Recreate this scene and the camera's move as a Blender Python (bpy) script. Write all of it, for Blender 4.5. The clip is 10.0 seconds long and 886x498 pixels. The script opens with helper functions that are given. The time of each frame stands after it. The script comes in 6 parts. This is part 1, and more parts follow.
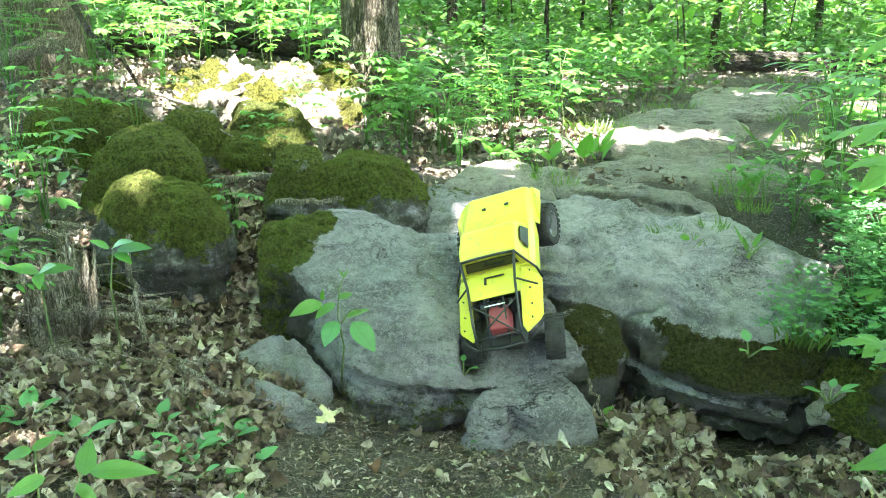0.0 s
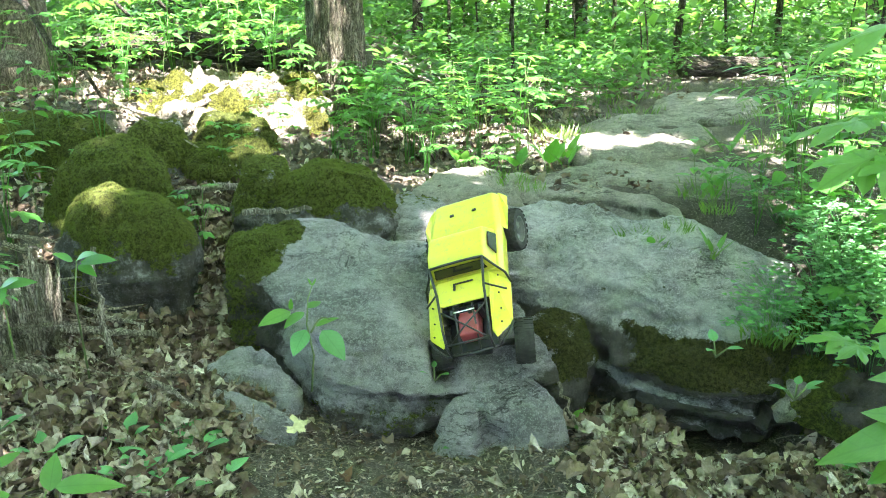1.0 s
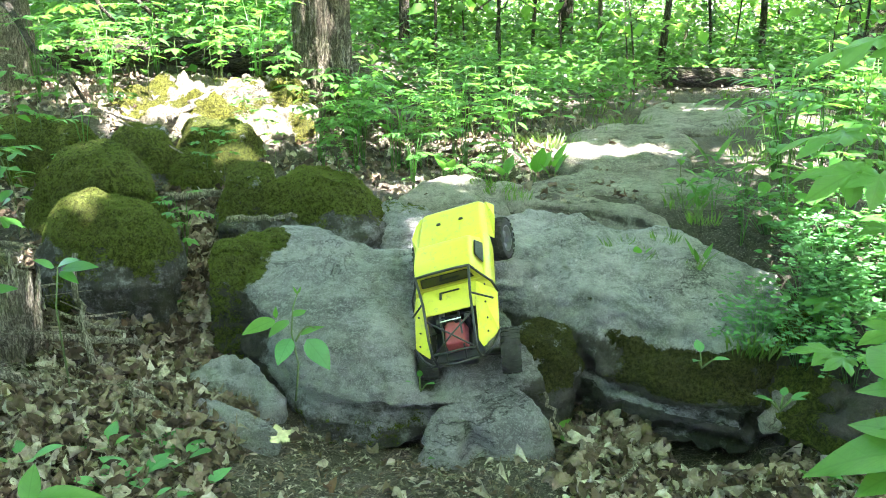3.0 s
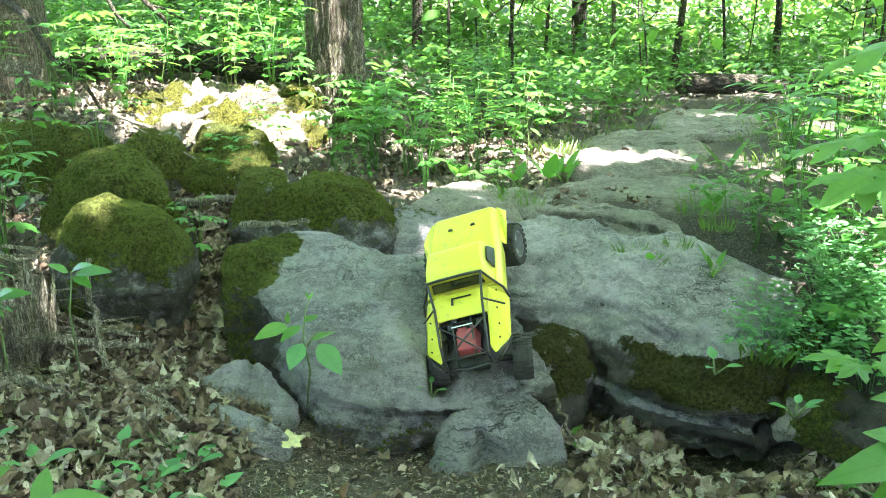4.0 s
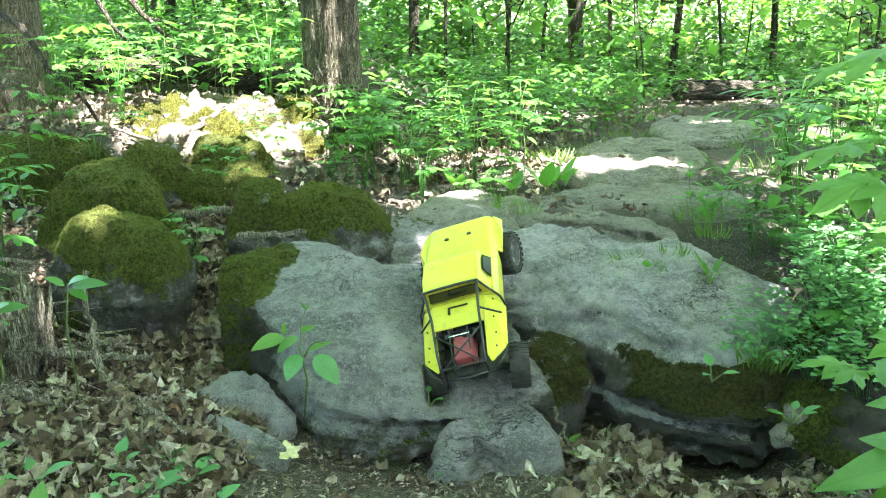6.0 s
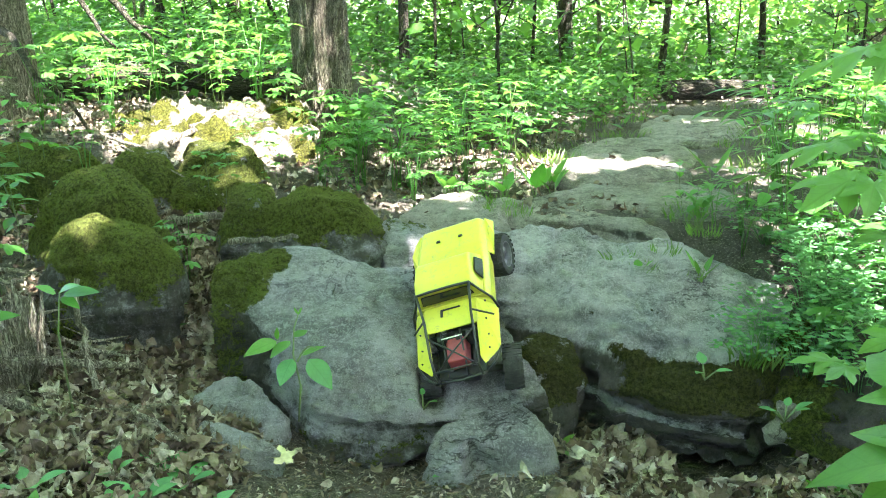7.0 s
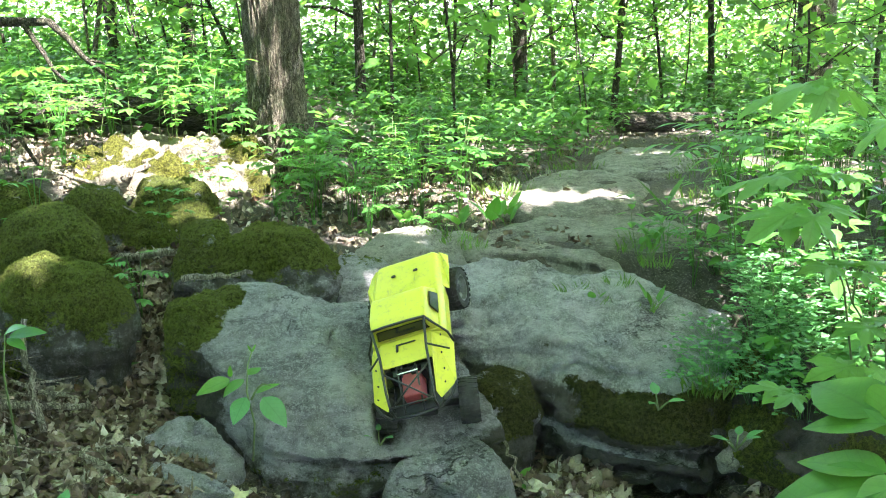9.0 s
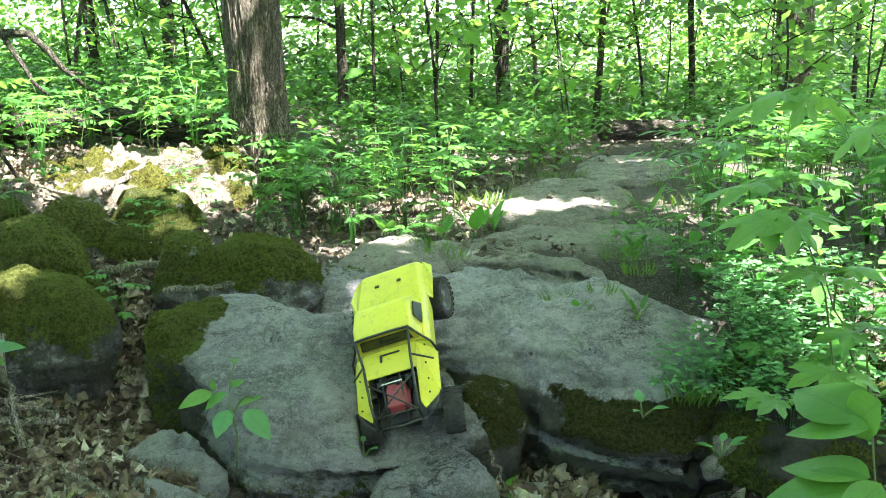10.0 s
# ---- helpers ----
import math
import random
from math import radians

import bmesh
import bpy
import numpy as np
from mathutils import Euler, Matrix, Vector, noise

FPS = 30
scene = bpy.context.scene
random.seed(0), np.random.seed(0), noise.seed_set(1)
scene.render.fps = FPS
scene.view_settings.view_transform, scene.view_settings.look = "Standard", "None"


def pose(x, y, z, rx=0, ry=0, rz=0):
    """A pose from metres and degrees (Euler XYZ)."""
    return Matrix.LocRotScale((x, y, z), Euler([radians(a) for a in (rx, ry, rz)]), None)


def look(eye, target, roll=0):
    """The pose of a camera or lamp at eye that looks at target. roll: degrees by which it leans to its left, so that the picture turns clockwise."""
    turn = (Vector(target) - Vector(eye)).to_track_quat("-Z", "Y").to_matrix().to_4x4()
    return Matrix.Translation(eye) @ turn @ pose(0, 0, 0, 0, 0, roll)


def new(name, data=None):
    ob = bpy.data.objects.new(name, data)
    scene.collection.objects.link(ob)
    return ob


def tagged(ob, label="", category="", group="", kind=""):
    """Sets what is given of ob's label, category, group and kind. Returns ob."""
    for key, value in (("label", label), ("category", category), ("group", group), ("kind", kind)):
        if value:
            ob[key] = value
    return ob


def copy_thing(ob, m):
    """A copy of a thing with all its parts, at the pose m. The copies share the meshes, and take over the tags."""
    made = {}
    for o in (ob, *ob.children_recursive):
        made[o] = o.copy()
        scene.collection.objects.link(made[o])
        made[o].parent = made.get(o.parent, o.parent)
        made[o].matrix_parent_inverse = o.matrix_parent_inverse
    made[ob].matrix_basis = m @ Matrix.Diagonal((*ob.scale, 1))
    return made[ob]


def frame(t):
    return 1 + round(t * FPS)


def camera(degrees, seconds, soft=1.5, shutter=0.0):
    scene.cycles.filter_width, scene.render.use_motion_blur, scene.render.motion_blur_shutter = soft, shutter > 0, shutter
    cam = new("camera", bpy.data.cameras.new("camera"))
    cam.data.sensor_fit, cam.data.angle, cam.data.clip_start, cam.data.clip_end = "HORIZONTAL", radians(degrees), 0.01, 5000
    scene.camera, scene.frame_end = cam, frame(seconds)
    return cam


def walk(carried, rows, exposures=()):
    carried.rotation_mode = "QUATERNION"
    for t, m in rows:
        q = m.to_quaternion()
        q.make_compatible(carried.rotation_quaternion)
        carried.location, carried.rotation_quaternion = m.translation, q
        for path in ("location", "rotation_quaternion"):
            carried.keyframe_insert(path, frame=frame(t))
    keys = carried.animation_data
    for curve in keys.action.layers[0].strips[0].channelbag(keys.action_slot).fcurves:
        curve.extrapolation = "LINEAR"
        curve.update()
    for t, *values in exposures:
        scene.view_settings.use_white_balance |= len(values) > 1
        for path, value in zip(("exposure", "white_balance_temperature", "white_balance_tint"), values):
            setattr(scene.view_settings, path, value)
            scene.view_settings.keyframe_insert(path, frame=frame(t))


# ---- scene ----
cam = camera(54.8, 10.0, 1.0)

PATH = [
    (0, (0.074, -0.062, 1.233), (0.013, 1.851, 0.651), -0.4),
    (0.5, (0.078, -0.069, 1.232), (0.042, 1.848, 0.662), -0.8),
    (1, (0.08, -0.067, 1.227), (0.088, 1.852, 0.665), -0.9),
    (1.5, (0.078, -0.062, 1.225), (0.115, 1.858, 0.669), -0.7),
    (2, (0.078, -0.063, 1.226), (0.13, 1.859, 0.675), -0.9),
    (2.5, (0.08, -0.064, 1.225), (0.136, 1.86, 0.681), -0.9),
    (3, (0.074, -0.054, 1.226), (0.119, 1.87, 0.681), -0.2),
    (4.5, (0.079, -0.054, 1.223), (0.086, 1.876, 0.701), -0.5),
    (5, (0.077, -0.05, 1.227), (0.085, 1.882, 0.708), -0.4),
    (5.5, (0.082, -0.053, 1.228), (0.091, 1.88, 0.714), -0.5),
    (7, (0.093, -0.061, 1.227), (0.123, 1.874, 0.722), -1.6),
    (7.5, (0.084, -0.057, 1.227), (0.125, 1.881, 0.736), -1.5),
    (8, (0.083, -0.061, 1.231), (0.148, 1.88, 0.752), -1.4),
    (8.5, (0.098, -0.059, 1.235), (0.194, 1.885, 0.777), -1.5),
    (9, (0.108, -0.068, 1.238), (0.234, 1.879, 0.801), -1.6),
    (9.5, (0.108, -0.064, 1.239), (0.258, 1.884, 0.815), -1.7),
    (10, (0.112, -0.064, 1.239), (0.275, 1.885, 0.821), -1.9),
]
LIGHT = ((0, 4.10, 6320, 20), (1.0, 3.95, 6320, 20), (2.5, 3.88, 6320, 20), (7.5, 3.87, 6320, 20), (10, 3.42, 6320, 20))
walk(cam, [(t, look(eye, target, roll)) for t, eye, target, roll in PATH], LIGHT)

# ---- world, sun, exposure ----
SUN = Vector((0.36, -0.30, 0.88)).normalized()
world = bpy.data.worlds.new("world")
scene.world = world
world.use_nodes = True
wn = world.node_tree.nodes
sky = wn.new("ShaderNodeTexSky")
sky.sky_type = "NISHITA"
sky.sun_disc = False
sky.sun_elevation = math.asin(SUN.z)
sky.sun_rotation = math.atan2(SUN.x, SUN.y)
sky.air_density, sky.dust_density, sky.ozone_density = 1.0, 2.0, 1.0
wn["Background"].inputs[1].default_value = 0.15
world.node_tree.links.new(sky.outputs[0], wn["Background"].inputs[0])
lamp = bpy.data.lights.new("sun", "SUN")
lamp.energy, lamp.angle, lamp.color = 5.0, radians(0.53), (1.0, 0.95, 0.86)
sun_ob = new("sun", lamp)
sun_ob.matrix_world = look(SUN * 40, (0, 0, 0))


# ---- materials ----
class Mat:
    """A small builder round one node material."""

    def __init__(self, name):
        self.m = bpy.data.materials.new(name)
        self.m.use_nodes = True
        self.t = self.m.node_tree
        self.b = self.t.nodes["Principled BSDF"]
        self.out = self.t.nodes["Material Output"]
        self.co = None

    def n(self, kind):
        return self.t.nodes.new(kind)

    def attribute(self, name):
        node = self.n("ShaderNodeAttribute")
        node.attribute_name = name
        return node.outputs["Fac"]

    def link(self, a, b):
        self.t.links.new(a, b)

    def pos(self):
        if self.co is None:
            self.co = self.n("ShaderNodeNewGeometry").outputs["Position"]
        return self.co

    def noise(self, scale, detail=4.0, rough=0.55, stretch=None, distort=0.0, local=False):
        node = self.n("ShaderNodeTexNoise")
        node.inputs["Scale"].default_value = scale
        node.inputs["Detail"].default_value = detail
        node.inputs["Roughness"].default_value = rough
        node.inputs["Distortion"].default_value = distort
        src = self.n("ShaderNodeTexCoord").outputs["Object"] if local else self.pos()
        if stretch:
            mp = self.n("ShaderNodeMapping")
            mp.inputs["Scale"].default_value = stretch
            self.link(src, mp.inputs[0])
            src = mp.outputs[0]
        self.link(src, node.inputs["Vector"])
        return node.outputs[0]

    def ramp(self, fac, stops):
        node = self.n("ShaderNodeValToRGB")
        e = node.color_ramp.elements
        while len(e) < len(stops):
            e.new(0.5)
        for el, (p, c) in zip(e, stops):
            el.position = p
            el.color = (*c, 1) if isinstance(c, tuple) else (c, c, c, 1)
        self.link(fac, node.inputs[0])
        return node.outputs[0]

    def mix(self, fac, a, b, blend="MIX"):
        node = self.n("ShaderNodeMix")
        node.data_type, node.blend_type = "RGBA", blend
        for sock, v in ((node.inputs[0], fac), (node.inputs[6], a), (node.inputs[7], b)):
            if isinstance(v, (int, float)):
                sock.default_value = v if sock is node.inputs[0] else (v, v, v, 1)
            elif isinstance(v, tuple):
                sock.default_value = (*v, 1)
            else:
                self.link(v, sock)
        return node.outputs[2]

    def math(self, op, a, b=0.0, clamp=False):
        node = self.n("ShaderNodeMath")
        node.operation, node.use_clamp = op, clamp
        for sock, v in zip(node.inputs, (a, b)):
            if isinstance(v, (int, float)):
                sock.default_value = v
            else:
                self.link(v, sock)
        return node.outputs[0]

    def bump(self, height, strength=0.5, distance=0.01):
        node = self.n("ShaderNodeBump")
        node.inputs["Strength"].default_value = strength
        node.inputs["Distance"].default_value = distance
        self.link(height, node.inputs["Height"])
        self.link(node.outputs[0], self.b.inputs["Normal"])

    def set(self, color=None, rough=None, metal=None, spec=None):
        for key, v in (("Base Color", color), ("Roughness", rough), ("Metallic", metal), ("Specular IOR Level", spec)):
            if v is None:
                continue
            if isinstance(v, (int, float)):
                self.b.inputs[key].default_value = v
            elif isinstance(v, tuple):
                self.b.inputs[key].default_value = (*v, 1)
            else:
                self.link(v, self.b.inputs[key])
        return self


def rock_material(name, tone=(0.36, 0.352, 0.362), moss_tone=(0.125, 0.155, 0.028), shade_dirt_tone=(0.062, 0.057, 0.040)):
    """Weathered limestone: soft grey patches, pits, pale dust, dark lichen, moss where the attribute says."""
    k = Mat(name)
    big = k.noise(3.2, 5, 0.6)
    band = k.noise(6, 6, 0.7, stretch=(0.6, 1.3, 3.0), distort=0.5)
    mid = k.noise(15, 8, 0.75)
    fine = k.noise(260, 5, 0.8)
    dim, lo = tuple(c * 0.25 for c in tone), tuple(c * 0.52 for c in tone)
    hi, pale = tuple(c * 1.3 for c in tone), tuple(min(1, c * 1.9) for c in tone)
    col = k.mix(k.ramp(big, [(0.40, 0.0), (0.58, 1.0)]), lo, tone)
    col = k.mix(k.ramp(band, [(0.47, 0.0), (0.60, 0.7)]), col, hi)
    col = k.mix(k.ramp(k.math("ADD", k.math("MULTIPLY", mid, 0.6), k.math("MULTIPLY", k.noise(5.5, 4, 0.6), 0.4)), [(0.49, 0.0), (0.60, 0.75)]), col, dim)
    col = k.mix(k.ramp(k.noise(32, 8, 0.85), [(0.50, 0.0), (0.58, 0.5)]), col, lo)
    col = k.mix(k.ramp(k.noise(20, 5, 0.75, stretch=(0.45, 1.3, 1.3), distort=0.3), [(0.53, 0.0), (0.61, 0.6)]), col, tuple(c * 0.36 for c in tone))
    col = k.mix(k.ramp(k.noise(60, 6, 0.8), [(0.51, 0.0), (0.58, 0.65)]), col, hi)
    col = k.mix(k.ramp(fine, [(0.53, 0.0), (0.63, 0.6)]), col, pale)
    pits = k.ramp(k.noise(110, 4, 0.75), [(0.58, 0.0), (0.65, 0.6)])
    col = k.mix(pits, col, dim)
    vein = k.math("ABSOLUTE", k.math("SUBTRACT", k.noise(4.5, 7, 0.6, stretch=(0.8, 0.8, 1.8), distort=0.4), 0.5))
    gate = k.ramp(k.noise(2.6, 3, 0.5), [(0.50, 0.0), (0.58, 1.0)])
    crack = k.math("MULTIPLY", k.ramp(vein, [(0.0, 1.0), (0.012, 0.0)]), gate)
    col = k.mix(k.math("MULTIPLY", crack, 0.85), col, tuple(c * 0.12 for c in tone))
    att = k.attribute("moss")
    edge = k.math("ADD", att, k.math("MULTIPLY", k.math("SUBTRACT", k.noise(24, 7, 0.8), 0.5), 1.7))
    mask = k.ramp(edge, [(0.47, 0.0), (0.57, 1.0)])
    # Dark attribute: soil and brown stone, plus shade painted in crevices and undercuts.
    shade_dirt = k.attribute("dark")
    dk = k.ramp(k.math("ADD", shade_dirt, k.math("MULTIPLY", k.math("SUBTRACT", k.noise(18, 7, 0.8), 0.5), 1.3)), [(0.42, 0.0), (0.70, 0.88)])
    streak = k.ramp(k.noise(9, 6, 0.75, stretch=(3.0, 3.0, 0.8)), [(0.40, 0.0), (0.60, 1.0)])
    col = k.mix(dk, col, k.mix(streak, tuple(c * 0.45 for c in shade_dirt_tone), shade_dirt_tone))
    mcol = k.mix(k.ramp(k.noise(85, 6, 0.85), [(0.44, 0.0), (0.58, 1.0)]), tuple(c * 0.35 for c in moss_tone), tuple(c * 1.35 for c in moss_tone))
    mcol = k.mix(k.ramp(k.noise(7, 5, 0.65), [(0.48, 0.0), (0.66, 0.55)]), mcol, (0.045, 0.046, 0.014))
    k.set(k.mix(mask, col, mcol), k.mix(mask, 0.85, 0.95), spec=0.2)
    h = k.math("ADD", k.math("MULTIPLY", mid, 0.9), k.math("SUBTRACT", k.math("MULTIPLY", fine, 0.45), k.math("ADD", k.math("MULTIPLY", pits, 0.45), k.math("MULTIPLY", crack, 0.5))))
    mh = k.math("ADD", k.math("MULTIPLY", k.noise(120, 6, 0.85), 1.8), k.math("MULTIPLY", k.noise(30, 3, 0.6), 1.4))
    hm = k.n("ShaderNodeMix")
    k.link(mask, hm.inputs[0])
    k.link(h, hm.inputs[2])
    k.link(mh, hm.inputs[3])
    k.bump(hm.outputs[0], 1.0, 0.04)
    return k.m


def leaf_material(name, dark, light, trans, gloss=0.45, amount=0.45):
    """Thin leaf that lets some light through; each leaf has a tone of its own."""
    k = Mat(name)
    isl = k.n("ShaderNodeNewGeometry").outputs["Random Per Island"]
    rnd = k.n("ShaderNodeObjectInfo").outputs["Random"]
    both = k.math("FRACT", k.math("ADD", isl, rnd))
    col = k.mix(both, dark, light)
    col = k.mix(k.ramp(k.noise(70, 3, 0.6), [(0.35, 0.0), (0.7, 0.35)]), col, tuple(c * 0.55 for c in dark))
    xyz = k.n("ShaderNodeSeparateXYZ")
    k.link(k.n("ShaderNodeTexCoord").outputs["Object"], xyz.inputs[0])
    ax = k.math("ABSOLUTE", xyz.outputs[0])
    rib = k.math("ABSOLUTE", k.math("SUBTRACT", k.math("FRACT", k.math("MULTIPLY", k.math("SUBTRACT", xyz.outputs[1], k.math("MULTIPLY", ax, 0.9)), 7.0)), 0.5))
    vein = k.math("MAXIMUM", k.ramp(rib, [(0.0, 0.8), (0.09, 0.0)]), k.ramp(ax, [(0.008, 1.0), (0.02, 0.0)]))
    col = k.mix(k.math("MULTIPLY", vein, 0.55), col, tuple(c * 0.55 for c in dark))
    k.set(col, gloss, spec=0.6)
    k.bump(k.noise(120, 2, 0.5), 0.25, 0.002)
    tr = k.n("ShaderNodeBsdfTranslucent")
    k.link(k.mix(both, tuple(c * 0.8 for c in trans), trans), tr.inputs["Color"])
    ms = k.n("ShaderNodeMixShader")
    ms.inputs[0].default_value = amount
    k.link(k.b.outputs[0], ms.inputs[1])
    k.link(tr.outputs[0], ms.inputs[2])
    k.link(ms.outputs[0], k.out.inputs["Surface"])
    return k.m


def bark_material(name, lo, hi, grain=3.0, long=0.14):
    """Furrowed bark: dark crooked furrows between flat ridges that run along the trunk."""
    k = Mat(name)
    st = (14, 14, 14 * long)
    a = k.noise(grain, 5, 0.6, stretch=st, distort=0.7, local=True)
    cut = k.math("ABSOLUTE", k.math("SUBTRACT", a, 0.5))
    ridge = k.ramp(cut, [(0.0, 0.15), (0.03, 0.5), (0.08, 1.0)])
    flake = k.noise(grain * 2.2, 6, 0.75, stretch=(14, 14, 14 * long * 2.5), local=True)
    col = k.mix(ridge, tuple(c * 0.35 for c in lo), hi)
    col = k.mix(k.ramp(flake, [(0.40, 0.75), (0.60, 0.0)]), col, lo)
    col = k.mix(k.ramp(k.noise(5, 5, 0.7), [(0.48, 0.0), (0.72, 0.5)]), col, (0.10, 0.12, 0.06))
    k.set(col, 0.9, spec=0.2)
    k.bump(k.math("ADD", ridge, k.math("MULTIPLY", flake, 0.8)), 1.0, 0.02)
    return k.m


def plain_material(name, color, rough=0.6, metal=0.0, vary=0.25, scale=40, bump=0.15, spec=0.5):
    k = Mat(name)
    f = k.ramp(k.noise(scale, 4, 0.65), [(0.35, 0.0), (0.7, 1.0)])
    k.set(k.mix(f, tuple(c * (1 - vary) for c in color), tuple(min(1, c * (1 + vary)) for c in color)), rough, metal, spec)
    if bump:
        k.bump(k.noise(scale * 4, 4, 0.7), bump, 0.004)
    return k.m


ROCK = rock_material("limestone")
ROCK_SUN = rock_material("mossy_limestone", (0.29, 0.265, 0.20), (0.15, 0.16, 0.025))
ROCK_DARK = rock_material("dark_mossy_limestone", (0.45, 0.44, 0.45), (0.075, 0.078, 0.02))
ROCK_TAN = rock_material("worn_limestone", (0.33, 0.315, 0.27))
BARK = bark_material("furrowed_bark", (0.085, 0.074, 0.054), (0.36, 0.325, 0.25), 5.0, 0.2)
BARK_DARK = bark_material("dark_bark", (0.03, 0.026, 0.02), (0.14, 0.125, 0.10), 3.5, 0.2)
DEADWOOD = bark_material("weathered_wood", (0.10, 0.082, 0.058), (0.60, 0.54, 0.43), 6.0, 0.16)
STALK = plain_material("dry_stalk", (0.17, 0.15, 0.115), 0.9, scale=60)
TWIG = plain_material("twig", (0.16, 0.13, 0.09), 0.9, scale=90)
LEAF = leaf_material("fresh_leaf", (0.045, 0.18, 0.034), (0.105, 0.32, 0.06), (0.18, 0.43, 0.055), 0.34)
LEAF_NEAR = leaf_material("broad_leaf", (0.06, 0.19, 0.028), (0.10, 0.26, 0.04), (0.17, 0.38, 0.045), 0.4, 0.35)
LEAF_PALE = leaf_material("pale_leaf", (0.10, 0.27, 0.05), (0.15, 0.35, 0.075), (0.26, 0.50, 0.08), 0.42, 0.45)
LEAF_BLUE = leaf_material("cool_leaf", (0.07, 0.24, 0.08), (0.13, 0.36, 0.125), (0.18, 0.42, 0.10), 0.45, 0.35)
LEAF_FAR = leaf_material("canopy_leaf", (0.026, 0.10, 0.020), (0.085, 0.24, 0.042), (0.26, 0.52, 0.08), 0.36, 0.5)
GRASS = leaf_material("grass_blade", (0.06, 0.15, 0.02), (0.13, 0.25, 0.04), (0.25, 0.45, 0.06), 0.5, 0.35)
MOSS = leaf_material("moss_strand", (0.065, 0.085, 0.015), (0.175, 0.21, 0.034), (0.23, 0.27, 0.04), 0.9, 0.3)
MOSS_DARK = leaf_material("dark_moss_strand", (0.03, 0.033, 0.009), (0.14, 0.14, 0.035), (0.15, 0.16, 0.03), 0.9, 0.25)
LEAF_LOW = leaf_material("undergrowth_leaf", (0.022, 0.085, 0.018), (0.075, 0.215, 0.04), (0.12, 0.31, 0.045))
STEM = plain_material("green_stem", (0.11, 0.16, 0.05), 0.6, scale=120)


def litter_material():
    k = Mat("dead_leaf")
    isl = k.n("ShaderNodeNewGeometry").outputs["Random Per Island"]
    rnd = k.n("ShaderNodeObjectInfo").outputs["Random"]
    both = k.math("FRACT", k.math("ADD", isl, rnd))
    col = k.ramp(both, [(0.0, (0.04, 0.028, 0.02)), (0.3, (0.14, 0.10, 0.068)), (0.55, (0.27, 0.22, 0.16)), (0.76, (0.42, 0.37, 0.29)), (0.9, (0.62, 0.57, 0.47)), (1.0, (0.15, 0.08, 0.045))])
    col = k.mix(k.ramp(k.noise(50, 4, 0.7), [(0.42, 0.0), (0.7, 0.6)]), col, (0.11, 0.08, 0.05))
    k.set(col, 0.75, spec=0.3)
    k.bump(k.math("ADD", k.noise(130, 4, 0.7), k.math("MULTIPLY", k.noise(45, 3, 0.6), 1.5)), 0.9, 0.008)
    return k.m


LITTER = litter_material()


def soil_material():
    k = Mat("forest_soil")
    a, b = k.noise(3.2, 5, 0.6), k.noise(45, 6, 0.75)
    col = k.mix(k.ramp(b, [(0.3, 0.0), (0.7, 1.0)]), (0.028, 0.025, 0.020), (0.135, 0.122, 0.10))
    col = k.mix(k.ramp(a, [(0.45, 0.0), (0.7, 0.6)]), col, (0.13, 0.117, 0.098))
    col = k.mix(k.ramp(k.noise(170, 4, 0.7), [(0.54, 0.0), (0.64, 0.8)]), col, (0.30, 0.27, 0.22))
    col = k.mix(k.ramp(k.noise(90, 4, 0.7), [(0.54, 0.0), (0.62, 0.7)]), col, (0.03, 0.026, 0.02))
    k.set(col, 0.95, spec=0.2)
    k.bump(k.math("ADD", b, k.math("MULTIPLY", k.noise(150, 5, 0.7), 0.5)), 1.0, 0.02)
    return k.m


SOIL = soil_material()


# ---- mesh helpers ----
def sstep(a, b, v):
    t = np.clip((np.asarray(v, float) - a) / (b - a), 0, 1)
    return t * t * (3 - 2 * t)


def fb(p, scale, octaves=4):
    return noise.fractal(Vector(p) * scale, 1.0, 2.0, octaves)


def mesh_of(name, verts, faces, material, smooth=True):
    me = bpy.data.meshes.new(name)
    me.from_pydata([tuple(v) for v in verts], [], [tuple(f) for f in faces])
    me.materials.append(material)
    if smooth:
        me.polygons.foreach_set("use_smooth", [True] * len(me.polygons))
    me.update()
    return me


def part(name, data, material, parent, label=""):
    """Links a bmesh or mesh as one object under a thing or a part."""
    if isinstance(data, bmesh.types.BMesh):
        me = bpy.data.meshes.new(name)
        data.to_mesh(me)
        data.free()
        if material:
            me.materials.append(material)
        data = me
    ob = new(name, data)
    ob.parent = parent
    if label:
        tagged(ob, label=label)
    return ob


def empty(name, m, label, category, group=""):
    ob = new(name)
    ob.matrix_world = m
    return tagged(ob, label=label, category=category, group=group)


def tube(points, radii, sides=7, cap=True):
    """Verts and faces of a tapered tube along points."""
    pts = [Vector(p) for p in points]
    verts, faces = [], []
    side = Vector((0.37, 0.81, 0.21))
    for i, p in enumerate(pts):
        d = (pts[min(i + 1, len(pts) - 1)] - pts[max(i - 1, 0)]).normalized()
        side = (side - d * side.dot(d))
        if side.length < 1e-4:
            side = d.orthogonal()
        side.normalize()
        up = d.cross(side)
        for j in range(sides):
            a = 2 * math.pi * j / sides
            verts.append(p + (side * math.cos(a) + up * math.sin(a)) * radii[i])
    for i in range(len(pts) - 1):
        for j in range(sides):
            k = (j + 1) % sides
            faces.append((i * sides + j, i * sides + k, (i + 1) * sides + k, (i + 1) * sides + j))
    if cap:
        faces.append(tuple(range(sides))[::-1])
        faces.append(tuple(range((len(pts) - 1) * sides, len(pts) * sides)))
    return verts, faces


